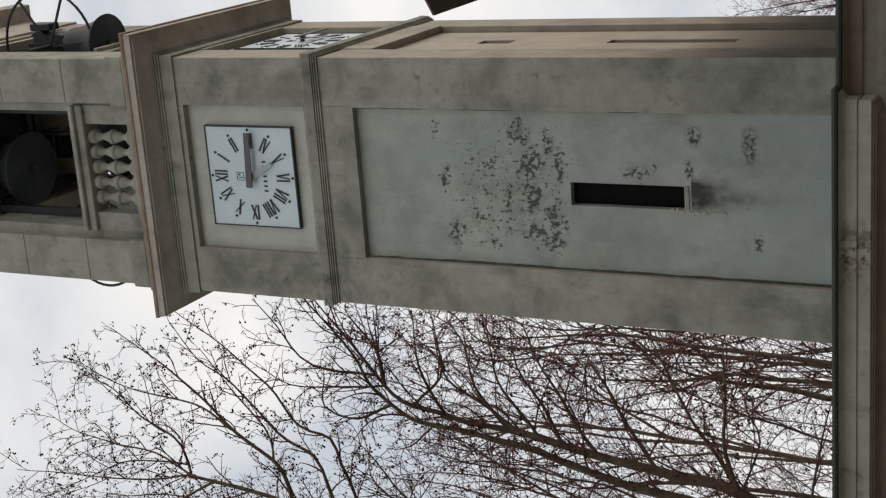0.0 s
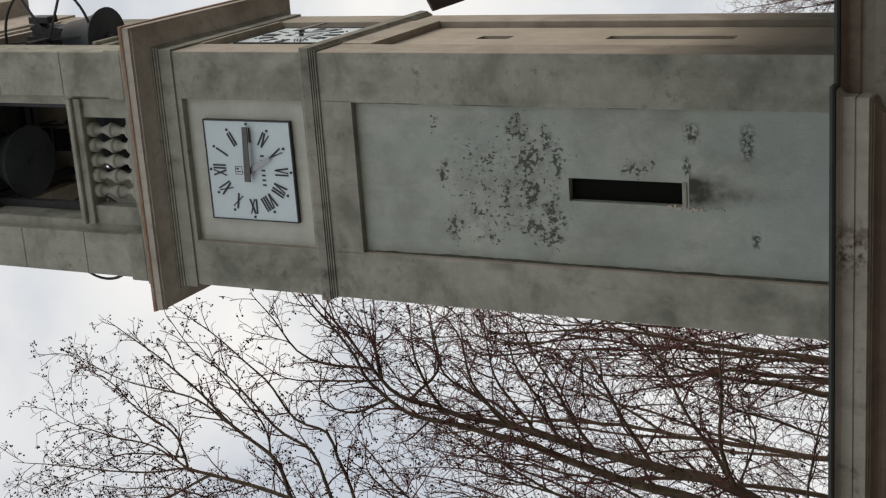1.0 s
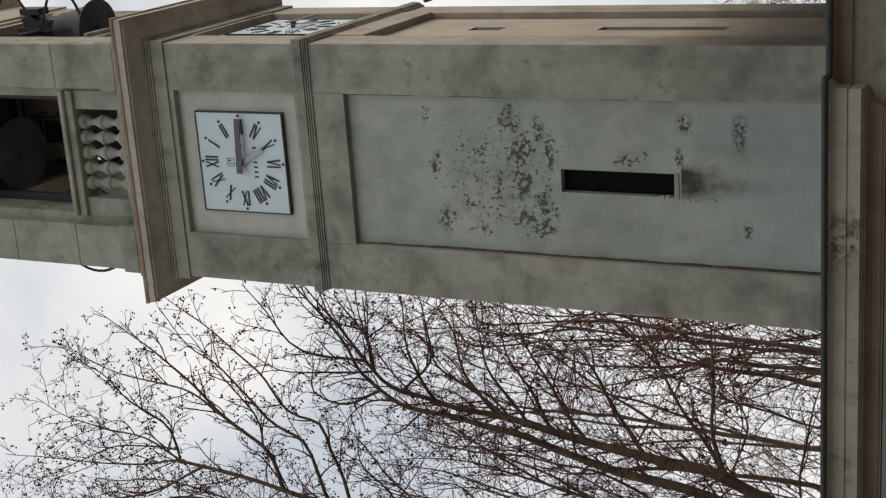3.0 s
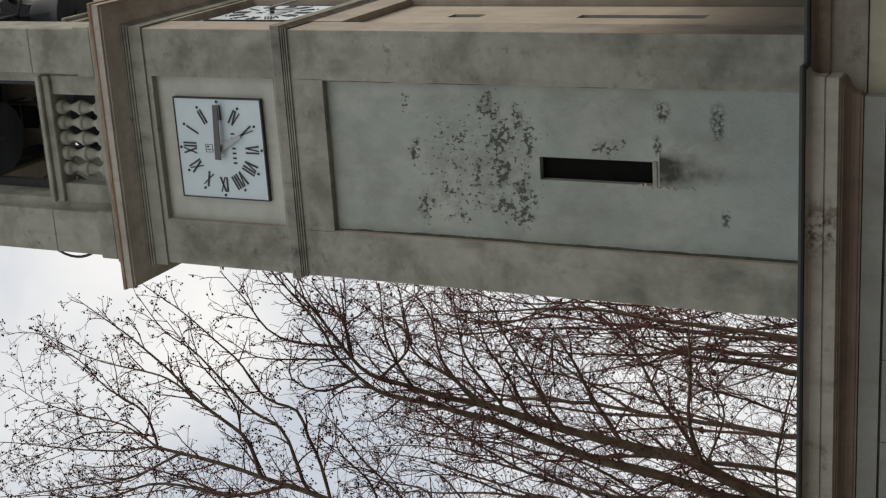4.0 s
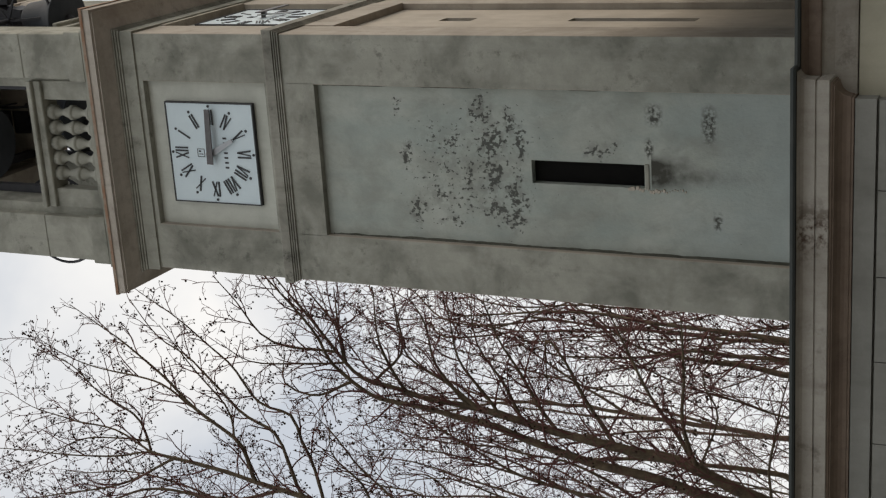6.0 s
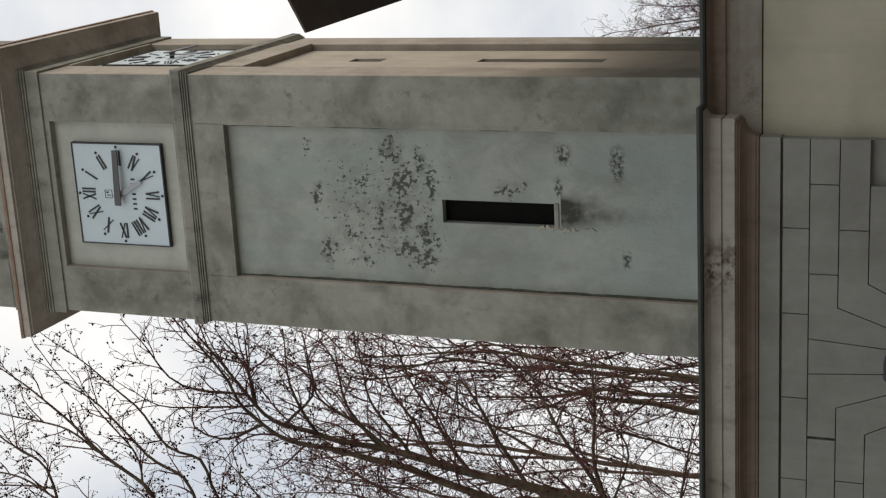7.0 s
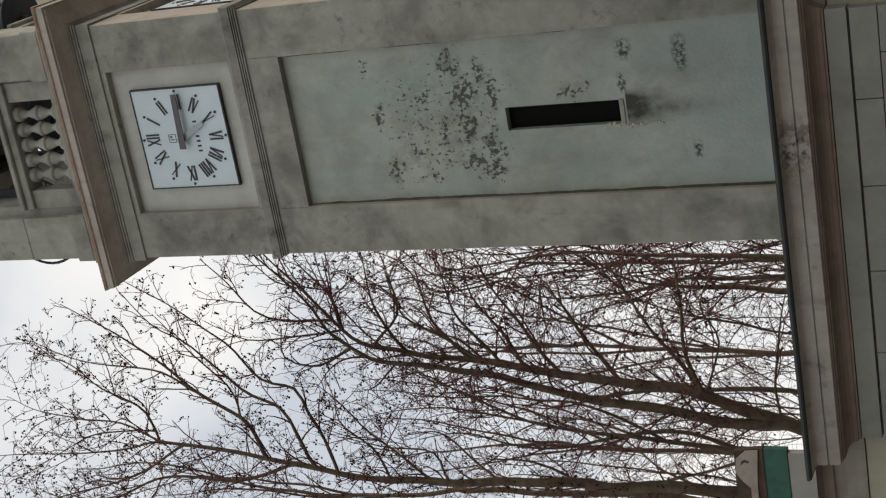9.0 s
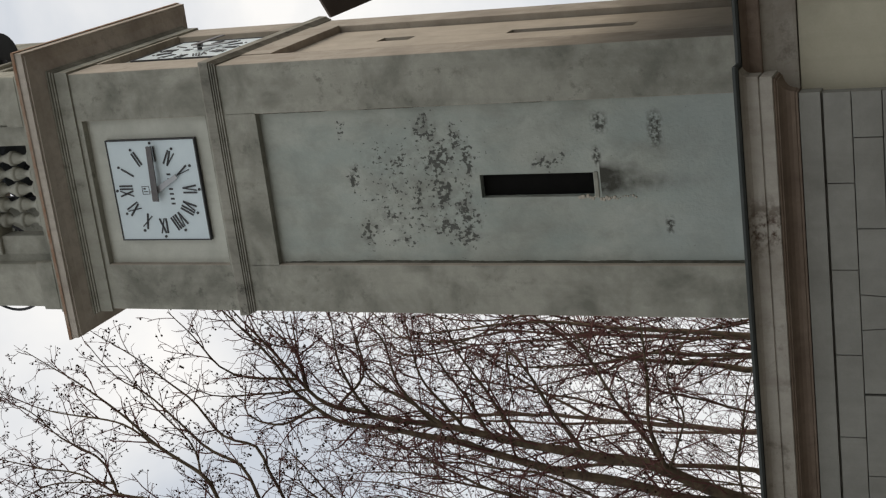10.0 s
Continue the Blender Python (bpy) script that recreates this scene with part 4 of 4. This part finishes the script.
def make_tree(at, limbs, label, seed, dens=1.0, seeds=1.0, curl=1.0, fine=1.0, first=0.05, up=0.25):
    """A bare plane tree: given limbs, and three orders of arching shoots with hanging seed balls."""
    rng = np.random.default_rng(seed)
    at = np.array(at, float)
    tree = empty("plane_tree", tuple(at), label=label, category="tree", group="bare plane trees behind the church")
    twig = Tubes()
    balls = []

    def hang_ball(q):
        for _ in range(int(rng.choice((1, 1, 2, 3)))):
            low = q + np.array([rng.normal(0, 0.035), rng.normal(0, 0.035), -rng.uniform(0.03, 0.11)])
            twig.add(np.array([q, (q + low) / 2 + rng.normal(0, 0.006, 3), low]) - at, [0.003 * fine] * 3, 3)
            balls.append(low)

    def shoot(p0, d, length, r, order):
        bend, thin = SHOOTS[order][5], SHOOTS[order][7]
        n = max(3, int(length / (0.17, 0.11, 0.075)[order]))
        step = length / n
        turn = rng.normal(0, bend * curl, 3)
        pts = [p0]
        for k in range(n):
            turn = 0.72 * turn + 0.8 * rng.normal(0, bend * curl, 3)
            d = d + (turn + np.array([0, 0, up])) * step
            d /= np.linalg.norm(d)
            pts.append(pts[-1] + d * step)
        pts = np.array(pts)
        rad = np.linspace(r, min(r, thin * fine), n + 1)
        twig.add(pts - at, rad, 5 if order == 0 else 3)
        if order < 2:
            branch_out(pts, rad, length, order + 1, 0.0)
            if order == 1 and rng.random() < 0.28 * seeds:
                hang_ball(pts[-1])
        elif rng.random() < 0.20 * seeds:
            hang_ball(pts[-1 - int(rng.integers(0, 2))])

    def branch_out(pts, rad, length, order, child):
        rate, short, long, a0, a1, _, thick, thin = SHOOTS[order]
        count = int(length * rate * dens * rng.uniform(0.8, 1.2) + rng.random())
        roll = rng.uniform(0, 6.28)
        for k in range(count):
            f = (k + rng.uniform(0.1, 0.9)) / count
            f = first + (1 - first) * f if order == 0 else 0.12 + 0.88 * f
            i = min(len(pts) - 2, int(f * (len(pts) - 1)))
            t = pts[i + 1] - pts[i]
            t = t / np.linalg.norm(t)
            roll += 2.4 + rng.normal(0, 0.5)
            e1 = np.cross(t, (0.31, 0.9, 0.3))
            e1 /= np.linalg.norm(e1) + 1e-9
            e2 = np.cross(t, e1)
            side = e1 * math.cos(roll) + e2 * math.sin(roll)
            ang = rng.uniform(a0, a1)
            d = t * math.cos(ang) + side * math.sin(ang)
            base = child if order == 0 else length * 0.65
            ln = min(max(base * rng.uniform(0.4, 1.2) * (1.0 - 0.35 * f), short), long)
            r = max(min(rad[i] * 0.7, thick * rng.uniform(0.6, 1.15)), thin) * fine
            p = pts[i] + (pts[i + 1] - pts[i]) * rng.random()
            shoot(p, d / np.linalg.norm(d), ln, r, order)

    count = 0
    stems = []
    for ctrl, r0, r1, child in limbs:
        if stems:
            near = min(stems, key=lambda q: float(np.sum((q - np.array(ctrl[0])) ** 2)))
            if np.linalg.norm(near - np.array(ctrl[0])) < 0.7:
                ctrl = [tuple(near)] + list(ctrl[1:])
        pts = smooth_line(ctrl, 0.22)
        wob = rng.normal(0, 1, pts.shape)
        for _ in range(4):
            wob = (wob + np.roll(wob, 1, 0) + np.roll(wob, -1, 0)) / 3
        wob[0] = 0
        pts = pts + wob * (0.05 + 0.25 * r0)
        stems += list(pts)
        rad = np.linspace(r0, r1, len(pts)) * (1 + 0.05 * rng.normal(0, 1, len(pts)))
        stem = Tubes()
        stem.add(pts - at, rad, 10)
        name = "limb" if count else "trunk"
        ob = tagged(new(name, stem.mesh(name, M_BARK)), "" if count else "mottled olive-brown trunk")
        ob.parent = tree
        count += 1
        if child > 0:
            length = float(np.sum(np.linalg.norm(np.diff(pts, axis=0), axis=1)))
            branch_out(pts, rad, length, 0, child)
    ob = tagged(new("crown", twig.mesh("crown", M_TWIG)), "fine reddish brown twigs", kind="stuff")
    ob.parent = tree
    if balls:
        rr = rng.uniform(0.021, 0.031, len(balls)) * max(fine, 0.8)
        c = np.array(balls) - at
        v = (c[:, None, :] + SEED_V[None] * rr[:, None, None]).reshape(-1, 3)
        f = (SEED_F[None] + 6 * np.arange(len(balls))[:, None, None]).reshape(-1, 3)
        me = bpy.data.meshes.new("seed_ball")
        me.from_pydata(v.tolist(), [], f.tolist())
        me.materials.append(M_SEED)
        ob = tagged(new("seed_ball", me), "dark hanging seed balls", kind="stuff")
        ob.parent = tree
    return tree


# great leaning tree: two long limbs that rise behind the tower, with side limbs off them
leaning = []
limb(leaning, 0.27, 0.14, 0, (-12.6, 10, 0.0), (-12.2, 10, 2.5), (-11.4, 10, 4.8), (-10.5, 10, 6.7))
limb(leaning, 0.128, 0.016, 1.9, (-10.38, 10.0, 6.81), (-9.81, 10.0, 8.53), (-9.50, 10.0, 10.13), (-9.26, 10.0, 11.81), (-9.08, 10.0, 13.21), (-8.86, 10.0, 14.79), (-8.69, 10.0, 15.52), (-8.21, 10.0, 16.07), (-7.39, 10.0, 16.67), (-6.65, 10.0, 17.40))
limb(leaning, 0.116, 0.014, 1.8, (-10.53, 10.0, 6.83), (-10.26, 9.9, 8.25), (-9.91, 9.9, 9.93), (-9.62, 9.8, 11.46), (-9.28, 9.8, 12.92), (-9.02, 9.7, 14.44), (-8.82, 9.6, 15.38), (-8.37, 9.6, 15.96), (-7.69, 9.5, 16.16), (-7.08, 9.5, 16.70), (-6.41, 9.4, 17.36))
limb(leaning, 0.03, 0.008, 1.1, (-8.33, 10.0, 16.29), (-8.04, 9.8, 17.09), (-7.70, 9.5, 17.54), (-6.96, 9.2, 17.81), (-6.36, 9.0, 18.21))
limb(leaning, 0.026, 0.008, 1.1, (-8.59, 10.0, 16.15), (-8.46, 9.7, 17.07), (-8.28, 9.3, 17.72), (-7.82, 9.0, 18.15))
limb(leaning, 0.04, 0.009, 1.3, (-8.46, 10.0, 15.86), (-7.71, 10.3, 16.24), (-6.96, 10.6, 17.02))
limb(leaning, 0.034, 0.01, 1.1, (-8.76, 9.6, 15.60), (-8.86, 9.4, 16.07), (-8.89, 9.3, 16.45), (-8.65, 9.2, 16.91), (-7.95, 9.0, 16.70))
limb(leaning, 0.036, 0.01, 1.3, (-8.75, 10.0, 15.28), (-8.17, 10.2, 14.72), (-7.50, 10.3, 14.79), (-6.97, 10.5, 14.98))
limb(leaning, 0.034, 0.01, 1.3, (-8.33, 10.0, 15.96), (-7.56, 10.2, 16.10), (-6.97, 10.5, 16.30))
limb(leaning, 0.036, 0.01, 1.3, (-8.90, 10.0, 14.48), (-7.80, 9.8, 14.96), (-6.56, 9.5, 14.83))
limb(leaning, 0.046, 0.014, 1.3, (-9.66, 10.0, 8.59), (-8.75, 9.8, 8.76), (-7.78, 9.7, 8.70), (-6.62, 9.5, 8.66))
limb(leaning, 0.05, 0.013, 1.4, (-9.66, 10.0, 8.59), (-9.02, 10.2, 9.12), (-8.17, 10.3, 9.71), (-6.98, 10.5, 10.35))
limb(leaning, 0.046, 0.01, 1.3, (-9.44, 10.0, 10.01), (-8.76, 10.1, 10.62), (-7.86, 10.2, 11.25), (-7.60, 10.3, 11.59), (-8.78, 10.4, 11.61))
limb(leaning, 0.042, 0.012, 1.4, (-9.25, 10.0, 11.23), (-8.53, 9.9, 11.77), (-7.53, 9.7, 12.25), (-6.64, 9.6, 12.56))
limb(leaning, 0.042, 0.01, 1.4, (-9.08, 10.0, 12.97), (-8.69, 10.1, 13.56), (-8.21, 10.3, 14.59), (-7.16, 10.4, 14.87))
limb(leaning, 0.036, 0.01, 1.3, (-9.14, 10.0, 12.62), (-8.17, 9.9, 13.18), (-7.28, 9.7, 13.26), (-6.59, 9.6, 13.31))
limb(leaning, 0.036, 0.01, 1.3, (-9.02, 10.0, 13.20), (-8.28, 10.1, 13.92), (-7.48, 10.3, 14.19), (-6.92, 10.4, 14.57))
limb(leaning, 0.038, 0.01, 1.3, (-9.20, 10.0, 12.10), (-8.44, 10.1, 12.53), (-7.75, 10.1, 12.97), (-6.91, 10.2, 13.12))
limb(leaning, 0.028, 0.01, 1.0, (-10.35, 10.2, 7.10), (-9.69, 10.1, 7.30), (-8.52, 10.1, 7.08), (-7.46, 10.0, 6.82))
limb(leaning, 0.026, 0.009, 1.1, (-9.75, 10.0, 8.52), (-8.65, 9.9, 8.16), (-7.81, 9.7, 8.34), (-6.68, 9.6, 7.78))
make_tree((-12.6, 10, 0), leaning, "leaning bare plane tree with long mottled limbs and seed balls", 11, dens=1.27, seeds=0.9)
# its neighbour, whose limbs fan out lower down
fanned = []
limb(fanned, 0.16, 0.08, 0, (-11.7, 10.4, 0.0), (-11.4, 10.4, 4.0), (-11.1, 10.4, 8.2))
limb(fanned, 0.055, 0.01, 1.7, (-11.14, 10.4, 8.23), (-11.03, 10.5, 9.57), (-10.93, 10.6, 10.61), (-10.86, 10.7, 12.19), (-10.42, 10.8, 13.39), (-9.90, 10.9, 14.61), (-9.63, 11.0, 15.39))
limb(fanned, 0.05, 0.01, 1.6, (-10.55, 10.4, 7.84), (-10.75, 10.5, 9.31), (-11.04, 10.6, 10.76), (-11.42, 10.8, 12.54), (-11.19, 10.9, 13.94), (-11.43, 11.0, 15.21))
limb(fanned, 0.032, 0.008, 1.7, (-10.94, 10.4, 9.53), (-10.29, 10.6, 11.23), (-10.31, 10.8, 12.89), (-10.38, 11.1, 14.78), (-10.38, 11.3, 16.50))
limb(fanned, 0.03, 0.008, 1.7, (-10.72, 10.4, 11.58), (-10.63, 10.6, 12.85), (-10.53, 10.8, 14.43), (-10.84, 11.0, 16.31))
make_tree((-11.7, 10.4, 0), fanned, "bare plane tree with slender fanned limbs", 29, dens=1.05, seeds=1.0, first=0.25)
# upright stems close behind the tower
upright = []
limb(upright, 0.09, 0.055, 0, (-7.6, 11, 0.0), (-7.55, 11, 4.0), (-7.45, 11, 7.0))
limb(upright, 0.052, 0.012, 1.5, (-7.42, 11.0, 6.99), (-7.37, 11.0, 8.69), (-7.24, 11.0, 10.55), (-7.36, 11.0, 12.44), (-7.54, 11.0, 13.95))
limb(upright, 0.085, 0.012, 1.4, (-7.7, 11, 0.0), (-7.74, 11, 3.5), (-7.78, 11.0, 7.03), (-7.83, 11.0, 8.53), (-8.00, 11.0, 9.98), (-8.19, 11.0, 11.62), (-7.81, 11.0, 12.52))
make_tree((-7.6, 11, 0), upright, "upright bare plane tree with slender stems", 23, dens=1.2, first=0.2)
bending = []
limb(bending, 0.09, 0.06, 0, (-8.7, 12, 0.0), (-8.75, 12, 4.0), (-8.5, 12, 7.2))
limb(bending, 0.066, 0.01, 1.4, (-8.41, 12.0, 7.23), (-8.44, 12.0, 8.82), (-8.33, 12.0, 9.95), (-7.99, 12.0, 10.72), (-7.51, 12.0, 11.37))
limb(bending, 0.055, 0.01, 1.2, (-9.2, 12, 0.0), (-9.45, 12, 3.6), (-9.41, 12.0, 7.21), (-9.20, 12.0, 8.35), (-8.92, 12.0, 9.56), (-8.51, 12.0, 10.44), (-7.70, 12.0, 11.27))
make_tree((-8.7, 12, 0), bending, "slender bare plane tree bending towards the tower", 31, dens=1.15, first=0.2)
slim = []
limb(slim, 0.08, 0.06, 0, (-11.2, 13, 0.0), (-11.25, 13, 4.0), (-11.18, 13, 7.4))
limb(slim, 0.06, 0.03, 1.6, (-11.18, 13.0, 7.44), (-11.13, 13.0, 9.96), (-11.37, 13.0, 12.52))
make_tree((-11.2, 13, 0), slim, "slim straight bare tree behind the leaning one", 37, first=0.3)
# tall tree with the high crown
tall = []
limb(tall, 0.20, 0.14, 0, (-11.7, 10, 0.0), (-11.6, 10, 3.5), (-11.68, 10, 6.7))
limb(tall, 0.135, 0.034, 1.7, (-11.68, 10.0, 6.72), (-11.72, 10.0, 9.30), (-11.80, 10.0, 12.22), (-11.82, 10.0, 14.47), (-11.76, 10.0, 16.17), (-11.58, 10.0, 17.22), (-11.48, 10.0, 18.46), (-11.24, 10.0, 19.56), (-11.12, 10.0, 20.41), (-11.00, 10.0, 21.14))
limb(tall, 0.026, 0.007, 1.3, (-11.10, 10.0, 20.86), (-11.11, 9.9, 21.31), (-11.26, 9.8, 22.12), (-11.25, 9.6, 23.77), (-11.34, 9.5, 25.85))
limb(tall, 0.03, 0.007, 1.4, (-11.03, 10.0, 21.07), (-10.58, 10.0, 21.29), (-10.24, 10.0, 21.53), (-9.83, 10.0, 22.33), (-9.20, 10.0, 23.00), (-8.81, 10.0, 24.07))
limb(tall, 0.026, 0.007, 1.4, (-11.07, 10.0, 20.85), (-10.71, 10.1, 22.14), (-10.69, 10.2, 23.41), (-10.56, 10.4, 24.77), (-10.27, 10.5, 25.61))
limb(tall, 0.05, 0.008, 1.15, (-11.43, 10.0, 18.38), (-10.76, 9.9, 18.46), (-10.32, 9.9, 18.74), (-9.76, 9.8, 19.63), (-9.13, 9.7, 20.29), (-8.49, 9.7, 21.10), (-7.58, 9.6, 22.44))
limb(tall, 0.028, 0.007, 1.3, (-9.80, 9.8, 19.57), (-9.34, 9.9, 20.53), (-9.24, 10.0, 21.85), (-9.07, 10.1, 23.11), (-8.66, 10.2, 24.10))
limb(tall, 0.04, 0.008, 1.05, (-11.64, 10.0, 16.62), (-10.88, 9.9, 16.80), (-10.17, 9.8, 16.99), (-9.59, 9.7, 17.13), (-9.28, 9.5, 17.74), (-8.39, 9.4, 18.35), (-7.63, 9.3, 19.19), (-6.93, 9.2, 20.30))
limb(tall, 0.042, 0.008, 1.05, (-11.58, 10.0, 17.15), (-10.88, 10.1, 17.53), (-10.34, 10.2, 17.87), (-9.93, 10.3, 18.82), (-8.92, 10.4, 19.92), (-8.49, 10.5, 20.91), (-7.68, 10.6, 21.57))
limb(tall, 0.036, 0.008, 1.4, (-11.80, 10.0, 14.47), (-11.40, 10.2, 15.26), (-10.97, 10.4, 15.99), (-10.44, 10.6, 16.58), (-10.02, 10.8, 17.28))
limb(tall, 0.03, 0.008, 1.3, (-11.81, 10.0, 15.52), (-10.87, 9.7, 15.63), (-10.05, 9.3, 16.01), (-9.25, 9.0, 15.80))
limb(tall, 0.045, 0.01, 1.7, (-11.66, 10.0, 17.80), (-12.09, 10.2, 19.42), (-12.18, 10.3, 21.35), (-12.88, 10.4, 23.40), (-13.40, 10.6, 25.86))
limb(tall, 0.032, 0.008, 1.6, (-11.14, 10.0, 20.42), (-11.83, 9.8, 21.83), (-12.37, 9.5, 23.73), (-12.71, 9.3, 25.65))
limb(tall, 0.022, 0.007, 1.2, (-10.94, 10.0, 21.19), (-11.04, 10.2, 23.05), (-11.88, 10.3, 24.66), (-12.58, 10.5, 26.21))
limb(tall, 0.024, 0.007, 0.95, (-10.45, 10.0, 18.64), (-9.55, 9.8, 18.86), (-8.40, 9.6, 19.72), (-7.72, 9.4, 20.05))
limb(tall, 0.026, 0.008, 1.3, (-11.81, 10.0, 14.08), (-11.13, 10.0, 14.34), (-11.03, 10.0, 15.36), (-10.87, 10.0, 16.52))
make_tree((-11.7, 10, 0), tall, "tall bare plane tree with an airy crown of seed balls", 47, dens=1.12, seeds=2.5)

# a third tall tree just behind, its limbs below and between those of the tall one
behind = []
limb(behind, 0.15, 0.10, 0, (-13.4, 12, 0.0), (-13.35, 12, 3.5), (-13.3, 12, 7.2))
limb(behind, 0.10, 0.060, 1.6, (-13.32, 12.0, 7.19), (-13.13, 12.0, 9.96), (-13.14, 12.0, 12.47), (-13.25, 12.0, 14.88))
limb(behind, 0.060, 0.010, 1.8, (-13.25, 12.0, 14.88), (-13.48, 12.0, 17.34), (-13.44, 12.0, 19.58), (-13.21, 12.2, 21.41), (-13.07, 12.4, 23.51), (-13.40, 12.5, 25.86))
limb(behind, 0.036, 0.008, 1.6, (-13.48, 12.0, 17.34), (-13.12, 11.8, 19.20), (-12.89, 11.6, 21.01), (-12.72, 11.5, 22.58))
limb(behind, 0.036, 0.008, 1.6, (-13.24, 12.0, 13.80), (-12.64, 12.3, 14.64), (-12.11, 12.6, 15.50), (-12.29, 12.8, 16.66))
limb(behind, 0.036, 0.008, 1.6, (-13.11, 12.0, 11.82), (-12.55, 11.8, 12.38), (-12.17, 11.6, 13.22), (-12.07, 11.5, 14.26))
limb(behind, 0.040, 0.008, 1.6, (-13.42, 12.0, 16.60), (-13.70, 12.2, 18.72), (-13.67, 12.4, 21.21), (-14.12, 12.5, 23.81))
make_tree((-13.4, 12, 0), behind, "tall bare plane tree close behind another", 59, dens=0.92, seeds=1.0, fine=0.9)


def far_tree(x, y, h, label, seed, lean=0.0, fork=0.42, first=0.3, dens=0.8, stem=0.12, fine=0.8):
    """A plane tree further back, its limbs fanned out from forks up the stem."""
    rng = np.random.default_rng(seed + 500)
    limbs = [([(x, y, 0.0), (x + lean * 0.2, y, h * 0.22), (x + lean * 0.5, y, h * 0.45), (x + lean * 0.8, y, h * 0.70)], stem, stem * 0.4, 0)]
    for k in range(6):
        a = (-0.9, 0.7, -0.35, 1.0, 0.15, -0.6)[k] + rng.normal(0, 0.1)
        z0 = h * (fork + 0.055 * k)
        top = h * (1.0 - 0.16 * abs(a)) + rng.normal(0, 0.4)
        bx = x + lean * (0.5 + 0.07 * k)
        limbs.append(([(bx, y, z0), (bx + 0.9 * a, y + 0.5 * rng.normal(), z0 + (top - z0) * 0.35), (bx + 1.7 * a + lean * 0.4, y + 0.7 * rng.normal(), z0 + (top - z0) * 0.7), (bx + 2.1 * a + lean * 0.7, y + 0.8 * rng.normal(), top)], stem * 0.4, 0.010, 1.7))
    return make_tree((x, y, 0), limbs, label, seed, seeds=0.4, dens=1.02 * dens, first=first, curl=1.5, fine=fine)


far_tree(-14.0, 17.0, 15.5, "bare plane tree standing further back", 61, 0.8, 0.34, 0.15, 1.0, 0.045)
far_tree(-10.6, 21.0, 17.0, "bare plane tree standing further back", 68, 0.5, 0.34, 0.15, 1.0, 0.055)
far_tree(-16.4, 17.5, 18.5, "bare plane tree standing further back", 71, 0.0, 0.36, 0.2, 0.95, 0.09)
for fx, fy, fh, fs in ((-14.2, 26.0, 15.5, 83), (-19.4, 26.5, 17.5, 97), (-12.6, 30.0, 15.0, 101)):
    far_tree(fx, fy, fh, "thin bare tree far behind the church", fs, 0.4, 0.40, 0.15, 0.7, 0.07)
far_tree(-10.0, 17.0, 21.0, "bare plane tree close behind the tower", 103, 0.3, 0.45, 0.15, 1.05, 0.07)
far_tree(-7.3, 12.6, 17.0, "bare plane tree close behind the tower", 163, 0.2, 0.36, 0.1, 0.95, 0.06, 1.0)
far_tree(-8.2, 14.0, 14.5, "bare plane tree close behind the tower", 167, 0.2, 0.36, 0.1, 0.92, 0.05, 1.0)
far_tree(-19.0, 24.0, 26.0, "tall thin bare tree standing far back", 107, 0.6)
far_tree(-15.6, 24.0, 25.0, "tall thin bare tree standing far back", 73, 0.6)
# thin saplings low behind the range
for fx, fy, fh, fs in ((-17.6, 21.0, 11.5, 113), (-13.4, 21.5, 11.8, 131)):
    far_tree(fx, fy, fh, "slender bare sapling behind the church range", fs, 0.3, 0.42, 0.2, 0.8, 0.045)
# small tree far behind, on the other side of the tower
small = []
limb(small, 0.12, 0.030, 0, (-1.6, 20, 0.0), (-1.6, 20, 4.0), (-1.65, 20, 7.0), (-1.75, 20, 8.5))
for dx, dy, top in ((-0.9, 0.3, 10.6), (-0.5, -0.4, 10.9), (0.0, 0.4, 10.5), (0.4, -0.3, 9.8), (0.7, 0.3, 9.0), (-0.3, 0.0, 10.0)):
    limb(small, 0.034, 0.006, 0.85, (-1.65, 20, 6.4 + 0.6 * dy), (-1.65 + 0.45 * dx, 20 + dy, 0.45 * 6.4 + 0.55 * top), (-1.65 + dx, 20 + 1.5 * dy, top))
make_tree((-1.6, 20, 0), small, "small distant bare tree with a dense twiggy crown", 53, seeds=0.2, dens=2.4, fine=0.6)

# ---- weathered sign on a post behind the low range ----
sign = empty("roadside_sign", (-10.6, 8, 0), label="weathered roadside sign with rusted, green and white panels", category="sign")
part("post", boxed(-0.10, 0.10, 0.10, 0.30, 0, 6.6), M_IRON, sign)
part("green_panel", boxed(-0.95, 0.86, -0.05, 0.10, 6.68, 7.12, bevel=0.01), M_GREEN, sign, "glossy dark green panel")
part("white_panel", boxed(-0.95, 0.80, -0.04, 0.09, 6.05, 6.676, bevel=0.01), M_WHITESHEET, sign, "dull white panel")
part("rust_panel", extrude_y([(-0.95, 7.125), (0.86, 7.125), (0.86, 7.20), (0.80, 7.60), (-0.95, 7.64)], -0.03, 0.08), M_RUSTPLATE, sign, "rusted brown panel")
part("bracket", extrude_y([(0.84, 7.18), (0.82, 7.40), (0.66, 7.57), (0.40, 7.60), (0.22, 7.48), (0.10, 7.36), (-0.95, 7.40), (-0.95, 7.27), (0.20, 7.24)], -0.06, -0.034), M_PEEL, sign, "peeling pale bracket plate")
part("slot", extrude_y([(0.62, 7.34), (0.66, 7.42), (0.62, 7.48), (0.54, 7.50), (0.58, 7.46), (0.61, 7.42), (0.59, 7.36)], -0.066, -0.061), M_IRON, sign)
part("cap_strip", boxed(-0.95, 0.88, -0.07, 0.11, 7.085, 7.135, bevel=0.01), M_RUSTPLATE, sign)
